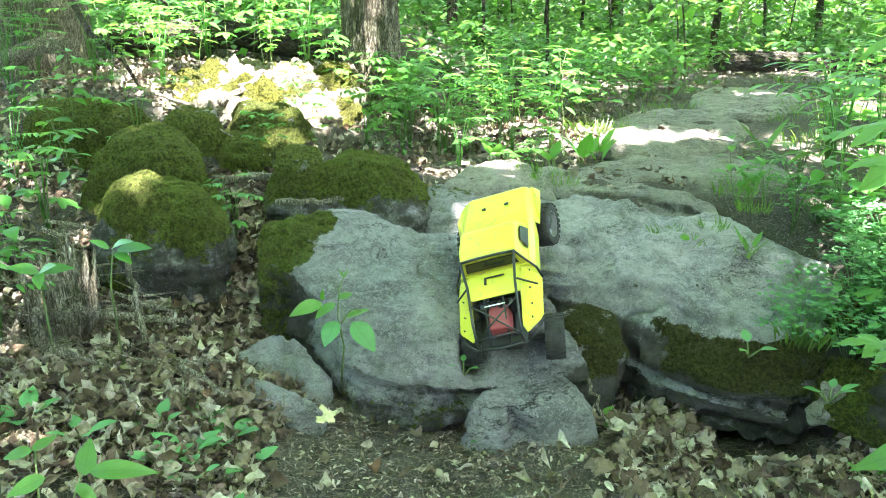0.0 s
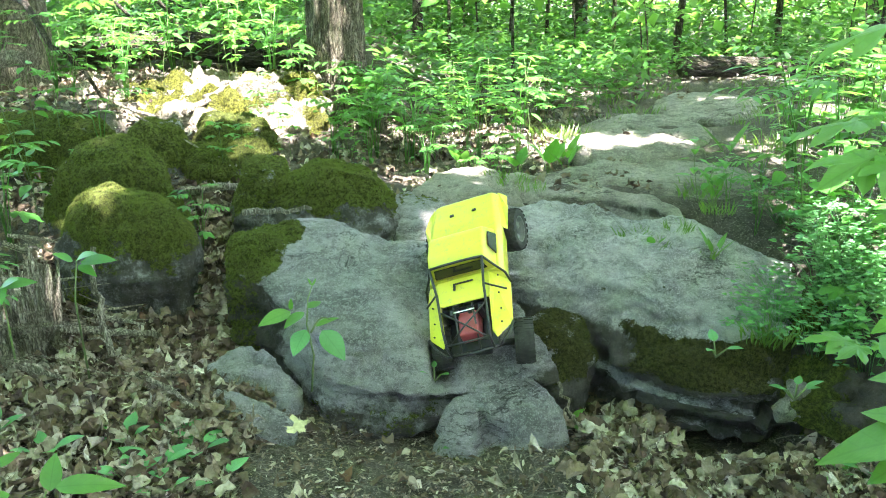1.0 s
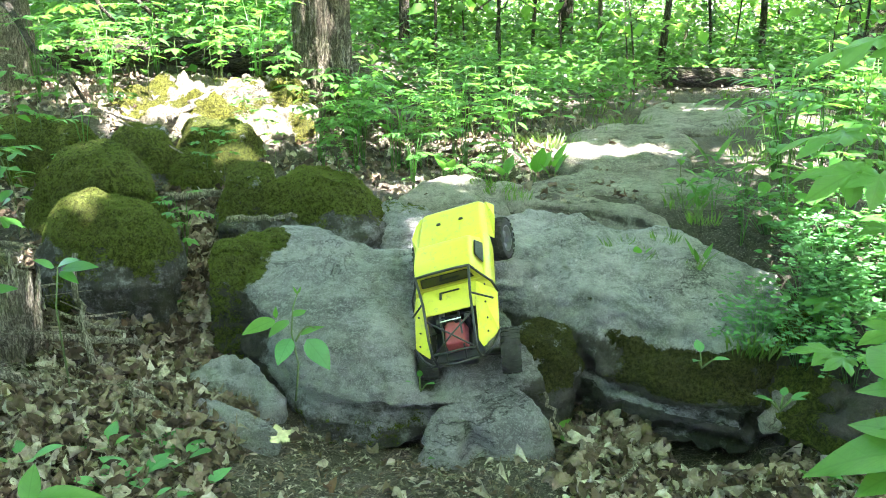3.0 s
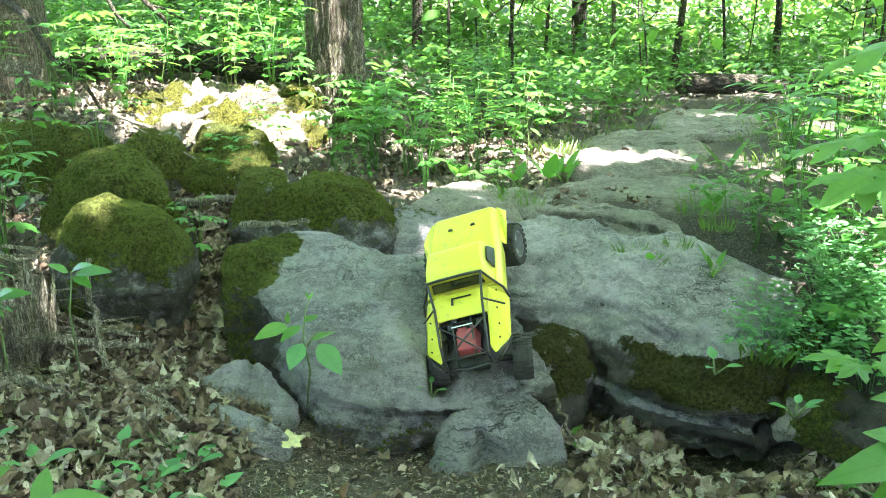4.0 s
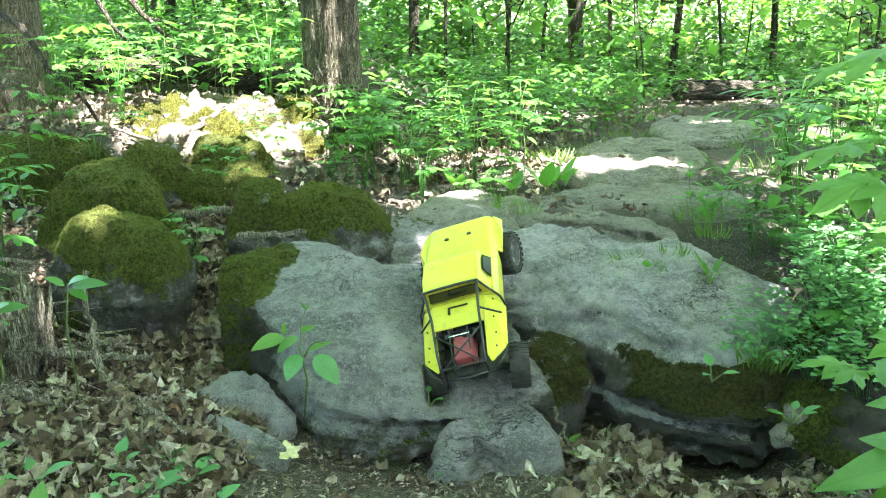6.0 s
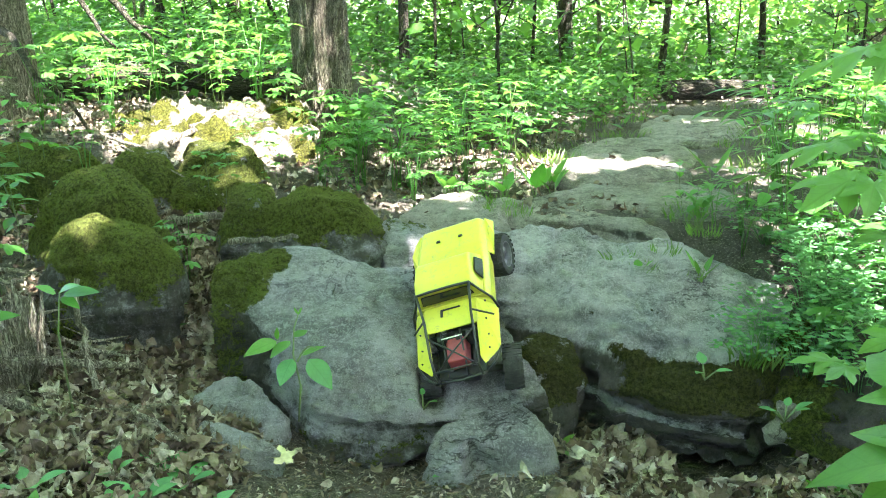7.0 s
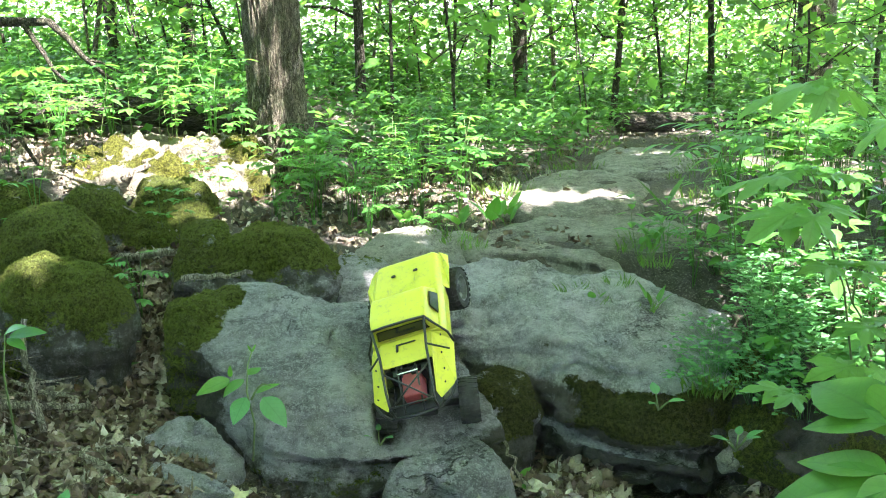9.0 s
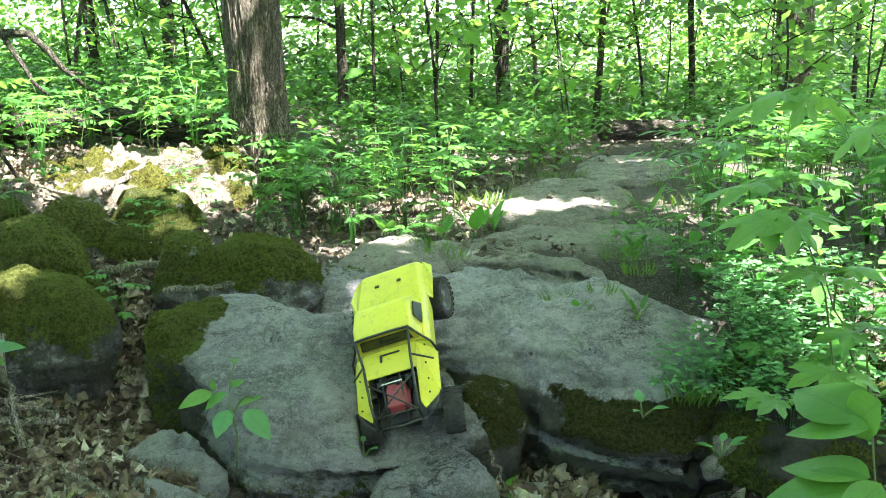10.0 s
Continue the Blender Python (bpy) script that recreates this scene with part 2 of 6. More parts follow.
def joined(pieces):
    verts, faces = [], []
    for v, f in pieces:
        k = len(verts)
        verts += list(v)
        faces += [tuple(i + k for i in q) for q in f]
    return verts, faces


# Leaf outlines in the unit square: x across, y from stalk to tip, z curl.
def ovate(width=0.55, fold=0.12, droop=0.15, n=5):
    v, f = [], []
    for i in range(n + 1):
        t = i / n
        w = width * 0.5 * (math.sin(math.pi * t ** 0.75) ** 0.9 if 0 < t < 1 else 0.02)
        z = -droop * t * t
        v += [(-w, t, z + fold * w), (0, t, z), (w, t, z + fold * w)]
    for i in range(n):
        a = 3 * i
        f += [(a, a + 1, a + 4, a + 3), (a + 1, a + 2, a + 5, a + 4)]
    return np.array(v), f


def lobed(droop=0.18, curl=0.0, seed=1):
    """A maple-like outline with three large and two small toothed lobes, folded along its veins."""
    rng = random.Random(seed)
    n = 42
    heads = ((0.0, 0.72, 0.34), (0.92, 0.60, 0.30), (-0.92, 0.60, 0.30), (1.95, 0.36, 0.34), (-1.95, 0.36, 0.34))
    v = [(0, 0.28, 0.0)]
    for ring in (0.55, 1.0):
        for i in range(n):
            a = 2 * math.pi * i / n - math.pi
            r, vein = 0.27, 0.0
            for c, ln, w in heads:
                e = math.exp(-((a - c) / w) ** 2)
                r, vein = max(r, 0.27 + (ln - 0.27) * e ** 0.8), max(vein, e)
            r *= ring * (1 + (0.06 if i % 2 else -0.05) * ring) * (0.62 if abs(a) > 2.85 else 1.0)
            x, y = r * math.sin(a), 0.28 + r * math.cos(a)
            v.append((x, y, -droop * r * r * 1.6 - 0.05 * ring * vein + curl * (rng.random() - 0.5) * ring))
    f = [(0, 1 + i, 1 + (i + 1) % n) for i in range(n)]
    f += [(1 + i, 1 + n + i, 1 + n + (i + 1) % n, 1 + (i + 1) % n) for i in range(n)]
    return np.array(v), f


def rounded(n=12):
    v = [(0, 0.12, 0)]
    for i in range(n):
        a = -math.pi / 2 + 2 * math.pi * i / n
        r = 0.46 + 0.10 * math.cos(3 * (a - math.pi / 2))
        v.append((0.85 * r * math.cos(a), 0.5 + r * math.sin(a), 0.03 * math.cos(3 * a)))
    return np.array(v), [(0, 1 + i, 1 + (i + 1) % n) for i in range(n)]


NARROW, ROUND = ovate(0.34, 0.2, 0.2, 5), rounded()
SIMPLE = ovate(0.62, 0.15, 0.15, 2)
BLADE = ovate(0.07, 0.3, 0.55, 5)
KITE = (np.array([(0, 0, 0), (0.31, 0.42, 0.06), (0, 1, -0.15), (-0.31, 0.42, 0.06)]), [(0, 1, 2), (0, 2, 3)])


def leaf_mesh(name, shape, size, material):
    return mesh_of(name, shape[0] * size, shape[1], material)


def cloud(name, shape, pos, axis, normal, size, material):
    """One mesh of many leaves: places, stalk-to-tip axes, upper sides and lengths."""
    v, f = shape
    pos, axis, normal = (np.asarray(a, float).reshape(-1, 3) for a in (pos, axis, normal))
    size = np.asarray(size, float).reshape(-1, 1, 1)
    axis = axis / np.linalg.norm(axis, axis=1, keepdims=True)
    side = np.cross(axis, normal)
    side /= np.linalg.norm(side, axis=1, keepdims=True) + 1e-9
    up = np.cross(side, axis)
    out = pos[:, None] + size * (v[None, :, :1] * side[:, None] + v[None, :, 1:2] * axis[:, None] + v[None, :, 2:] * up[:, None])
    count, k = len(pos), len(v)
    me = bpy.data.meshes.new(name)
    me.vertices.add(count * k)
    me.vertices.foreach_set("co", out.astype(np.float32).ravel())
    lens = np.array([len(q) for q in f])
    idx = np.concatenate([np.array(q) for q in f])
    loops = (idx[None] + k * np.arange(count)[:, None]).ravel()
    me.loops.add(len(loops))
    me.loops.foreach_set("vertex_index", loops.astype(np.int32))
    lens = np.tile(lens, count)
    me.polygons.add(len(lens))
    me.polygons.foreach_set("loop_start", np.concatenate([[0], np.cumsum(lens)[:-1]]).astype(np.int32))
    me.update(calc_edges=True)
    me.materials.append(material)
    return me


def scatter_axes(rng, n, lift=0.0, flat=0.6):
    """Random leaf axes, mostly level, with upper sides mostly up."""
    a = rng.uniform(0, 2 * math.pi, n)
    axis = np.stack([np.cos(a), np.sin(a), rng.normal(lift, 0.35, n)], 1)
    normal = np.stack([rng.normal(0, flat, n), rng.normal(0, flat, n), np.ones(n)], 1)
    return axis, normal


# ---- ground ----
def ground_z(x, y):
    x, y = np.asarray(x, float), np.asarray(y, float)
    front = 0.055 + 0.10 * sstep(0.1, -0.4, x) + 0.13 * sstep(-0.4, -0.9, x) + 0.12 * sstep(-0.95, -1.25, x) * sstep(1.6, 2.2, y) + 0.2 * sstep(1.0, 1.7, x)
    front = front + 0.045 * np.exp(-((x + 0.46) / 0.16) ** 2 - ((y - 1.95) / 0.22) ** 2)
    front = front - 0.10 * sstep(0.66, 0.80, x) * sstep(1.08, 0.95, x) * sstep(1.88, 2.02, y)
    back = 0.52 + 0.28 * sstep(0.3, -1.2, x) * sstep(2.9, 4.2, y) + 0.25 * sstep(4.5, 7.0, y) * sstep(1.2, -0.6, x)
    back = back + 0.065 * sstep(3.3, 4.0, y) * sstep(0.1, 0.5, x) * sstep(4.0, 2.5, x)
    xs = [-1.5, -0.75, -0.4, 0.0, 0.6, 1.0, 1.5]
    y0 = np.interp(x, xs, [2.0, 2.2, 2.55, 2.75, 2.7, 2.38, 1.9])
    y1 = np.interp(x, xs, [3.0, 3.2, 3.1, 3.1, 2.95, 2.88, 2.5])
    w = np.clip((y - y0) / (y1 - y0), 0, 1)
    w = w * w * (3 - 2 * w)
    wave = 0.012 * np.sin(7 * x + 3 * y) + 0.010 * np.sin(11 * y - 5 * x + 1) + 0.006 * np.sin(23 * x + 17 * y)
    far = 0.08 * np.sin(0.6 * x + 0.4) * np.sin(0.5 * y) * sstep(7, 14, np.hypot(x, y))
    return front * (1 - w) + back * w + wave + far


def ground():
    near = np.concatenate([-np.geomspace(600, 3.2, 34), np.arange(-3.0, 3.4, 0.03), np.geomspace(3.5, 600, 34)])
    deep = np.concatenate([-np.geomspace(600, 0.7, 26), np.arange(-0.5, 6.0, 0.03), np.geomspace(6.1, 900, 40)])
    gx, gy = np.meshgrid(near, deep)
    gz = ground_z(gx, gy)
    verts = np.stack([gx, gy, gz], -1).reshape(-1, 3)
    for v in verts:
        if abs(v[0]) < 3.2 and -0.6 < v[1] < 6.2:
            v[2] += 0.018 * fb((v[0], v[1], 0.3), 5.0, 5)
    w = len(near)
    faces = [(r * w + c, r * w + c + 1, (r + 1) * w + c + 1, (r + 1) * w + c) for r in range(len(deep) - 1) for c in range(w - 1)]
    ob = new("ground", mesh_of("ground", verts, faces, SOIL))
    tagged(ob, "dark forest soil with trampled earth and bits of twig", "ground", kind="structure")


ground()


# ---- rocks ----
def ring_curve(rim, n):
    """A closed smooth curve through the rim's corners, n points evenly by corner."""
    p = [Vector(q) for q in rim]
    m, out = len(p), []
    for i in range(n):
        s = i / n * m
        j, t = int(s), s - int(s)
        a, b, c, d = (p[(j + k - 1) % m] for k in range(4))
        q = 0.5 * ((2 * b) + (c - a) * t + (2 * a - 5 * b + 4 * c - d) * t * t + (3 * b - a - 3 * c + d) * t ** 3)
        out.append(b.lerp(c, t).lerp(q, 0.8))
    return out


def boulder(name, rim, base, label, top=None, edge=0.05, profile=((0, 0.0), (0.5, 0.015), (1, 0.0)), lean=None, rough=0.014, strata=0.014,
            dents=(), moss=None, dark=None, seed=1, n=120, rings=(20, 22), power=1.7, material=None, strands=0, lift=0.2, centre=None, strand_mat=None):
    """A rock with a rounded top inside its rim and sides that follow a profile of outward offsets from rim to base."""
    turn = sum(a[0] * b[1] - b[0] * a[1] for a, b in zip(rim, rim[1:] + rim[:1]))
    curve = ring_curve(rim if turn > 0 else rim[::-1], n)
    for p in curve:
        p.z += lift * edge
    cx, cy = (sum(p[i] for p in rim) / len(rim) for i in (0, 1))
    if centre:
        cx, cy = centre
    cz = top if top is not None else sum(p[2] for p in rim) / len(rim) + 0.02
    c = Vector((cx, cy, cz))
    outs = []
    for i in range(n):
        d = curve[(i + 5) % n] - curve[i - 5]
        outs.append((Vector((d.y, -d.x, 0)).normalized() + 0.5 * Vector((curve[i].x - cx, curve[i].y - cy, 0)).normalized()).normalized())
    us, offs = [q[0] for q in profile], [q[1] for q in profile]
    verts, rt, rs = [c.copy()], rings[0], rings[1]
    for r in range(1, rt + 1):
        s = r / rt
        for p in curve:
            q = c.lerp(p, s)
            q.z = c.z + (p.z - c.z) * s ** power - edge * max(0.0, (s - 0.72) / 0.28) ** 2
            verts.append(q)
    wob = [0.07 * fb((p.x, p.y, seed * 3.7), 3.0, 3) for p in curve]
    for r in range(1, rs + 1):
        u = (r / rs) ** 0.9
        for p, out, wb in zip(curve, outs, wob):
            k = lean(p.x, p.y) if lean else 1.0
            q = p + out * (float(np.interp(u + wb * math.sin(math.pi * u), us, offs)) * k + edge * 0.35 * min(1.0, u * 6))
            q.z = (p.z - edge) * (1 - u) + base * u
            verts.append(q)
    faces = [(0, 1 + i, 1 + (i + 1) % n) for i in range(n)]
    for r in range(rt + rs - 1):
        a, b = 1 + r * n, 1 + (r + 1) * n
        faces += [(a + i, b + i, b + (i + 1) % n, a + (i + 1) % n) for i in range(n)]
    me = mesh_of(name, verts, faces, material or ROCK)
    off = seed * 7.31
    nor = np.empty(len(me.vertices) * 3)
    me.vertices.foreach_get("normal", nor)
    nor = nor.reshape(-1, 3)
    mo, dk = [], []
    for v, nn in zip(me.vertices, nor):
        p = v.co.copy()
        nn = Vector(nn)
        steep = 1 - abs(nn.z)
        d = rough * (1.5 * fb(p + Vector((off, 0, 0)), 4.5, 3) + 0.6 * fb(p + Vector((0, off, 0)), 14, 4) + 0.3 * fb(p, 45, 3))
        crack = abs(fb(p + Vector((off, off, 0)), 3.2, 4))
        d -= 0.9 * rough * max(0.0, 1 - crack / 0.10) ** 2
        pit = fb(p + Vector((0, off, off)), 22, 2)
        d -= 0.5 * rough * max(0.0, pit - 0.35)
        lay = p.z * 15 + 1.6 * fb(p + Vector((0, 0, off)), 2.4, 3)
        saw = lay - math.floor(lay)
        d += strata * (0.25 + steep) * (min(saw * 5, 1.0) * (1.2 - saw) - 0.4) * (0.8 + 0.8 * fb(p, 5.0, 2))
        blk = noise.cell(Vector((p.x * 6 + 0.6 * fb(p, 4, 2) + off, p.y * 6 + 0.6 * fb(p, 5, 2), p.z * 8)))
        d += 0.35 * rough * blk * steep
        for x, y, z, rad, deep in dents:
            e = (p - Vector((x, y, z))).length / rad
            if e < 1:
                d -= deep * (1 - e * e) ** 1.5
        mo.append(min(1.0, max(0.0, moss(p, nn))) if moss else 0.0)
        d += mo[-1] * (0.006 * fb(p, 16, 3) + 0.004 * fb(p, 60, 3))
        v.co = p + nn * d
        dk.append(min(1.0, max(0.0, dark(p, nn))) if dark else 0.0)
    for key, vals in (("moss", mo), ("dark", dk)):
        me.attributes.new(key, "FLOAT", "POINT").data.foreach_set("value", vals)
    me.update()
    ob = new(name, me)
    tagged(ob, label, "rock", "boulders of the ledge")
    if strands:
        me.calc_loop_triangles()
        rng = np.random.default_rng(seed)
        co = np.array([v.co for v in me.vertices])
        tri = np.array([t.vertices for t in me.loop_triangles])
        mt = np.array(mo)[tri].mean(1)
        nn = np.cross(co[tri[:, 1]] - co[tri[:, 0]], co[tri[:, 2]] - co[tri[:, 0]])
        area = np.linalg.norm(nn, axis=1)
        keep = np.clip((mt - 0.42) * 3, 0, 1) * area
        if keep.sum() > 0:
            pick = rng.choice(len(tri), strands, p=keep / keep.sum())
            w = rng.dirichlet((1, 1, 1), strands)
            pos = (co[tri[pick]] * w[:, :, None]).sum(1)
            nrm = nn[pick] / (area[pick, None] + 1e-12)
            axis = nrm + rng.normal(0, 0.65, (strands, 3))
            part("moss", cloud("moss", STRAND, pos - nrm * 0.001, axis, rng.normal(0, 1, (strands, 3)), rng.uniform(0.003, 0.008, strands), strand_mat or MOSS), None, ob, "short dense green moss")
    return ob


STRAND = (np.array([(-0.16, 0, 0), (0.16, 0, 0), (0.0, 1, 0.1)]), [(0, 1, 2)])


def tops(lo, hi, amount=1.0):
    """Moss on faces that look up, between two values of the normal's height."""
    return lambda p, nn: amount * float(sstep(lo, hi, nn.z)) + 0.25 * fb(p, 6.0, 3)


def near_to(*spots):
    return lambda p, nn: max(1.15 * (1 - ((p - Vector(s[:3])).length / s[3]) ** 2) for s in spots)


# Contact shade put into the colour: darker below z and on downward faces.
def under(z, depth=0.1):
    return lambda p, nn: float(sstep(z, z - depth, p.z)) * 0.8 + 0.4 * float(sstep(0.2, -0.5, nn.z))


def shrunk(rim, k):
    cx, cy = (sum(p[i] for p in rim) / len(rim) for i in (0, 1))
    return [(cx + (p[0] - cx) * k, cy + (p[1] - cy) * k, p[2]) for p in rim]


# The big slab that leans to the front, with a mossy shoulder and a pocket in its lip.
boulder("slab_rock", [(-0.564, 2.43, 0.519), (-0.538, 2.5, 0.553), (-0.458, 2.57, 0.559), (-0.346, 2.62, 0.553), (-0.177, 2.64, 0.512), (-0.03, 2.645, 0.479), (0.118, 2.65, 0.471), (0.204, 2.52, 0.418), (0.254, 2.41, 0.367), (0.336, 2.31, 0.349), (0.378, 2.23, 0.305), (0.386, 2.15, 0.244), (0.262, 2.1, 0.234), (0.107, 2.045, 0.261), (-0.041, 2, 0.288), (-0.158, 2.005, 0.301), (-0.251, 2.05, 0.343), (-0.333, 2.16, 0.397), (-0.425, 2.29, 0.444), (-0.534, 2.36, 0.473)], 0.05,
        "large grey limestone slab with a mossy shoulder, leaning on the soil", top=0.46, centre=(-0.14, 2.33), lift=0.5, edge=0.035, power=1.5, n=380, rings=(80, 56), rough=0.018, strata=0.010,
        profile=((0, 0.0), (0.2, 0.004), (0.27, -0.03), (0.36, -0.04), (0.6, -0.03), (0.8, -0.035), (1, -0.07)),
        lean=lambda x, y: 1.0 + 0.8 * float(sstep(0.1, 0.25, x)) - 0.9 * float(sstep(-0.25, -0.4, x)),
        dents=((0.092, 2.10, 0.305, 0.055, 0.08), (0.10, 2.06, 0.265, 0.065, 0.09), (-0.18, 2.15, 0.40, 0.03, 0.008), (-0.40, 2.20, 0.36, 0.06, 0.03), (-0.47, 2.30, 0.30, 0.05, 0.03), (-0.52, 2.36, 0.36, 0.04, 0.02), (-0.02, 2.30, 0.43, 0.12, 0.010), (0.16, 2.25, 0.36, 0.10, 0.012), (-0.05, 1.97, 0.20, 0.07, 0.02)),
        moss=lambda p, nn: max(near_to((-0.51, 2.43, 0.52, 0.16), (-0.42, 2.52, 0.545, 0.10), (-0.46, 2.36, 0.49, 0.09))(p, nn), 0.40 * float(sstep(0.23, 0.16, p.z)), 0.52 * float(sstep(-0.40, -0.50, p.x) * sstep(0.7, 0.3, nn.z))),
        # Dark: pocket dirt and brown left face, plus painted crevice and truck shade.
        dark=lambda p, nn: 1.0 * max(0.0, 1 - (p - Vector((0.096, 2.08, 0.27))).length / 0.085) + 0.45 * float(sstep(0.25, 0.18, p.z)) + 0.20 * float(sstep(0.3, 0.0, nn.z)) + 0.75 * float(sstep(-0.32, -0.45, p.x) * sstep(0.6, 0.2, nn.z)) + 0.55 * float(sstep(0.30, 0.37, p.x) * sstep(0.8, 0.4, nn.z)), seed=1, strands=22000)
# Hollows along the ledge's undercut front.
pocket = random.Random(15)
POCKETS = tuple((x, 2.24 - 0.42 * (x - 0.55) + pocket.uniform(-0.05, 0.03), pocket.uniform(0.02, 0.22), pocket.uniform(0.03, 0.065), pocket.uniform(0.02, 0.045)) for x in [0.45 + 0.015 * i for i in range(38)])
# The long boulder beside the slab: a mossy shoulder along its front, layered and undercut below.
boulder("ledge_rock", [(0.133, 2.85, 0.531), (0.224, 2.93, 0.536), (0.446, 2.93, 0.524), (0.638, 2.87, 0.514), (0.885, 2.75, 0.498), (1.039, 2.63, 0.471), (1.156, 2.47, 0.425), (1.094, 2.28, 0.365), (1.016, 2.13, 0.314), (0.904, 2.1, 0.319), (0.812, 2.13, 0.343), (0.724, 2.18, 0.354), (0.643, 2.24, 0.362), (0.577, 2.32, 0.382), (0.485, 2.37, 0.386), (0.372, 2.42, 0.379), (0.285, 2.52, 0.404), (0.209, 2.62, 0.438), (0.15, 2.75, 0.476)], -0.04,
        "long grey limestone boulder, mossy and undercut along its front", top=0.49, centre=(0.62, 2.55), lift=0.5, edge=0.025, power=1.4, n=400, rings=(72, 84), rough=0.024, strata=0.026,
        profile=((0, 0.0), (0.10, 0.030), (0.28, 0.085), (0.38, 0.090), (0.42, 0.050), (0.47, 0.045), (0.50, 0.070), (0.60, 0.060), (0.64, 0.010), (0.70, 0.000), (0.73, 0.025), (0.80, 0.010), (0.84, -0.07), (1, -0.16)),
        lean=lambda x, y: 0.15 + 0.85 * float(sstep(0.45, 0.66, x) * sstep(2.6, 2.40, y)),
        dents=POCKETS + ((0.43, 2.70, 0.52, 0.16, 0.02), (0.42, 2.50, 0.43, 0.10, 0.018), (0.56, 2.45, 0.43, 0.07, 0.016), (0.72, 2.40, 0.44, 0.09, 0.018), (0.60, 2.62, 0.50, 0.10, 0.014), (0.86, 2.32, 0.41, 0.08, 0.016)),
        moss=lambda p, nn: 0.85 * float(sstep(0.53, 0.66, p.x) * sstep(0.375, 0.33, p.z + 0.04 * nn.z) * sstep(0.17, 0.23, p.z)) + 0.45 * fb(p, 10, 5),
        # Dark puts undercut shade into the low front's colour, brown under the moss.
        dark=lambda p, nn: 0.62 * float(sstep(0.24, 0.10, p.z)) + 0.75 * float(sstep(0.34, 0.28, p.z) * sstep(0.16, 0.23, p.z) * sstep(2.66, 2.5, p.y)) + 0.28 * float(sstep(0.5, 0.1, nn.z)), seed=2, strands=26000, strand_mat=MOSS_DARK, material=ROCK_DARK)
# The wedge takes the darker tone towards its bottom.
boulder("wedge_rock", [(0.348, 2.27, 0.332), (0.423, 2.34, 0.35), (0.492, 2.3, 0.337), (0.5, 2.21, 0.286), (0.454, 2.14, 0.231), (0.396, 2.12, 0.224), (0.355, 2.17, 0.261)], 0.02,
        "mossy wedge of rock between two boulders", edge=0.03, moss=lambda p, nn: 0.8 * float(sstep(0.17, 0.22, p.z)) + 0.35 * fb(p, 12, 3), dark=lambda p, nn: 0.8 * float(sstep(0.26, 0.2, p.z)), seed=3, n=80, strands=8000, strand_mat=MOSS_DARK, material=ROCK_DARK)
boulder("rubble_rock", [(0.20, 2.52, 0.33), (0.26, 2.58, 0.35), (0.31, 2.54, 0.35), (0.31, 2.47, 0.33), (0.26, 2.44, 0.315)], 0.05,
        "broken tan stone wedged in the gap between two boulders", edge=0.03, rough=0.03, seed=9, n=60, rings=(12, 12), material=ROCK_TAN)
boulder("bank_rock", [(1.02, 2.16, 0.30), (1.16, 2.30, 0.38), (1.45, 2.30, 0.42), (1.62, 2.05, 0.40), (1.45, 1.86, 0.33), (1.22, 1.88, 0.28), (1.03, 2.03, 0.26)], 0.0,
        "bank of dark soil and moss over hidden rock", edge=0.05, seed=7, n=120, rough=0.03, strata=0.02, profile=((0, 0.0), (0.4, 0.02), (0.7, -0.03), (1, -0.10)),
        moss=lambda p, nn: 0.50 + 0.7 * fb(p, 7, 3), dark=lambda p, nn: 1.0, strands=9000, strand_mat=MOSS_DARK)
boulder("flat_rock", [(0.985, 2.01, 0.215), (1.01, 2.04, 0.225), (1.07, 2.03, 0.22), (1.07, 1.985, 0.205), (1.02, 1.975, 0.20)], 0.12, "small pale rock in the bank under the ledge", edge=0.02, seed=8, n=60, rings=(12, 12), material=ROCK_TAN)
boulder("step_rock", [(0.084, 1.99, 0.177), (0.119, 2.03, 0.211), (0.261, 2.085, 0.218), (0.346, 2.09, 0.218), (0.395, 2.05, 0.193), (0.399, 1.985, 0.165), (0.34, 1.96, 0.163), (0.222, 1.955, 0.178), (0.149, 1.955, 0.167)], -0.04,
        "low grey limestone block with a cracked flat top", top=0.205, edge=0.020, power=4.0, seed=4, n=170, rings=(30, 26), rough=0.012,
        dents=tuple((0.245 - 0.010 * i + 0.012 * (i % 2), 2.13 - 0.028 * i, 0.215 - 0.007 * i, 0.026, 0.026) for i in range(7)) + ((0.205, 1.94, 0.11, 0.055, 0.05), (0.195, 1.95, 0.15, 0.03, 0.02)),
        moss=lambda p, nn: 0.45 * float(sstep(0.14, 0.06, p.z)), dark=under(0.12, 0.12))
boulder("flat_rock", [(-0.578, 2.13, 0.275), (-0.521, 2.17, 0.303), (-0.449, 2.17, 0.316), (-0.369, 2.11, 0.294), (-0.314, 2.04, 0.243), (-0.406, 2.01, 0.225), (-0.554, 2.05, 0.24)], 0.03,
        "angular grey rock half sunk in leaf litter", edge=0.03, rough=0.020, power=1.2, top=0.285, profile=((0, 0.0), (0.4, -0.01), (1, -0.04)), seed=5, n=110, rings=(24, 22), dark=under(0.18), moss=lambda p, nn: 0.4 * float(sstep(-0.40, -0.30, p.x)))
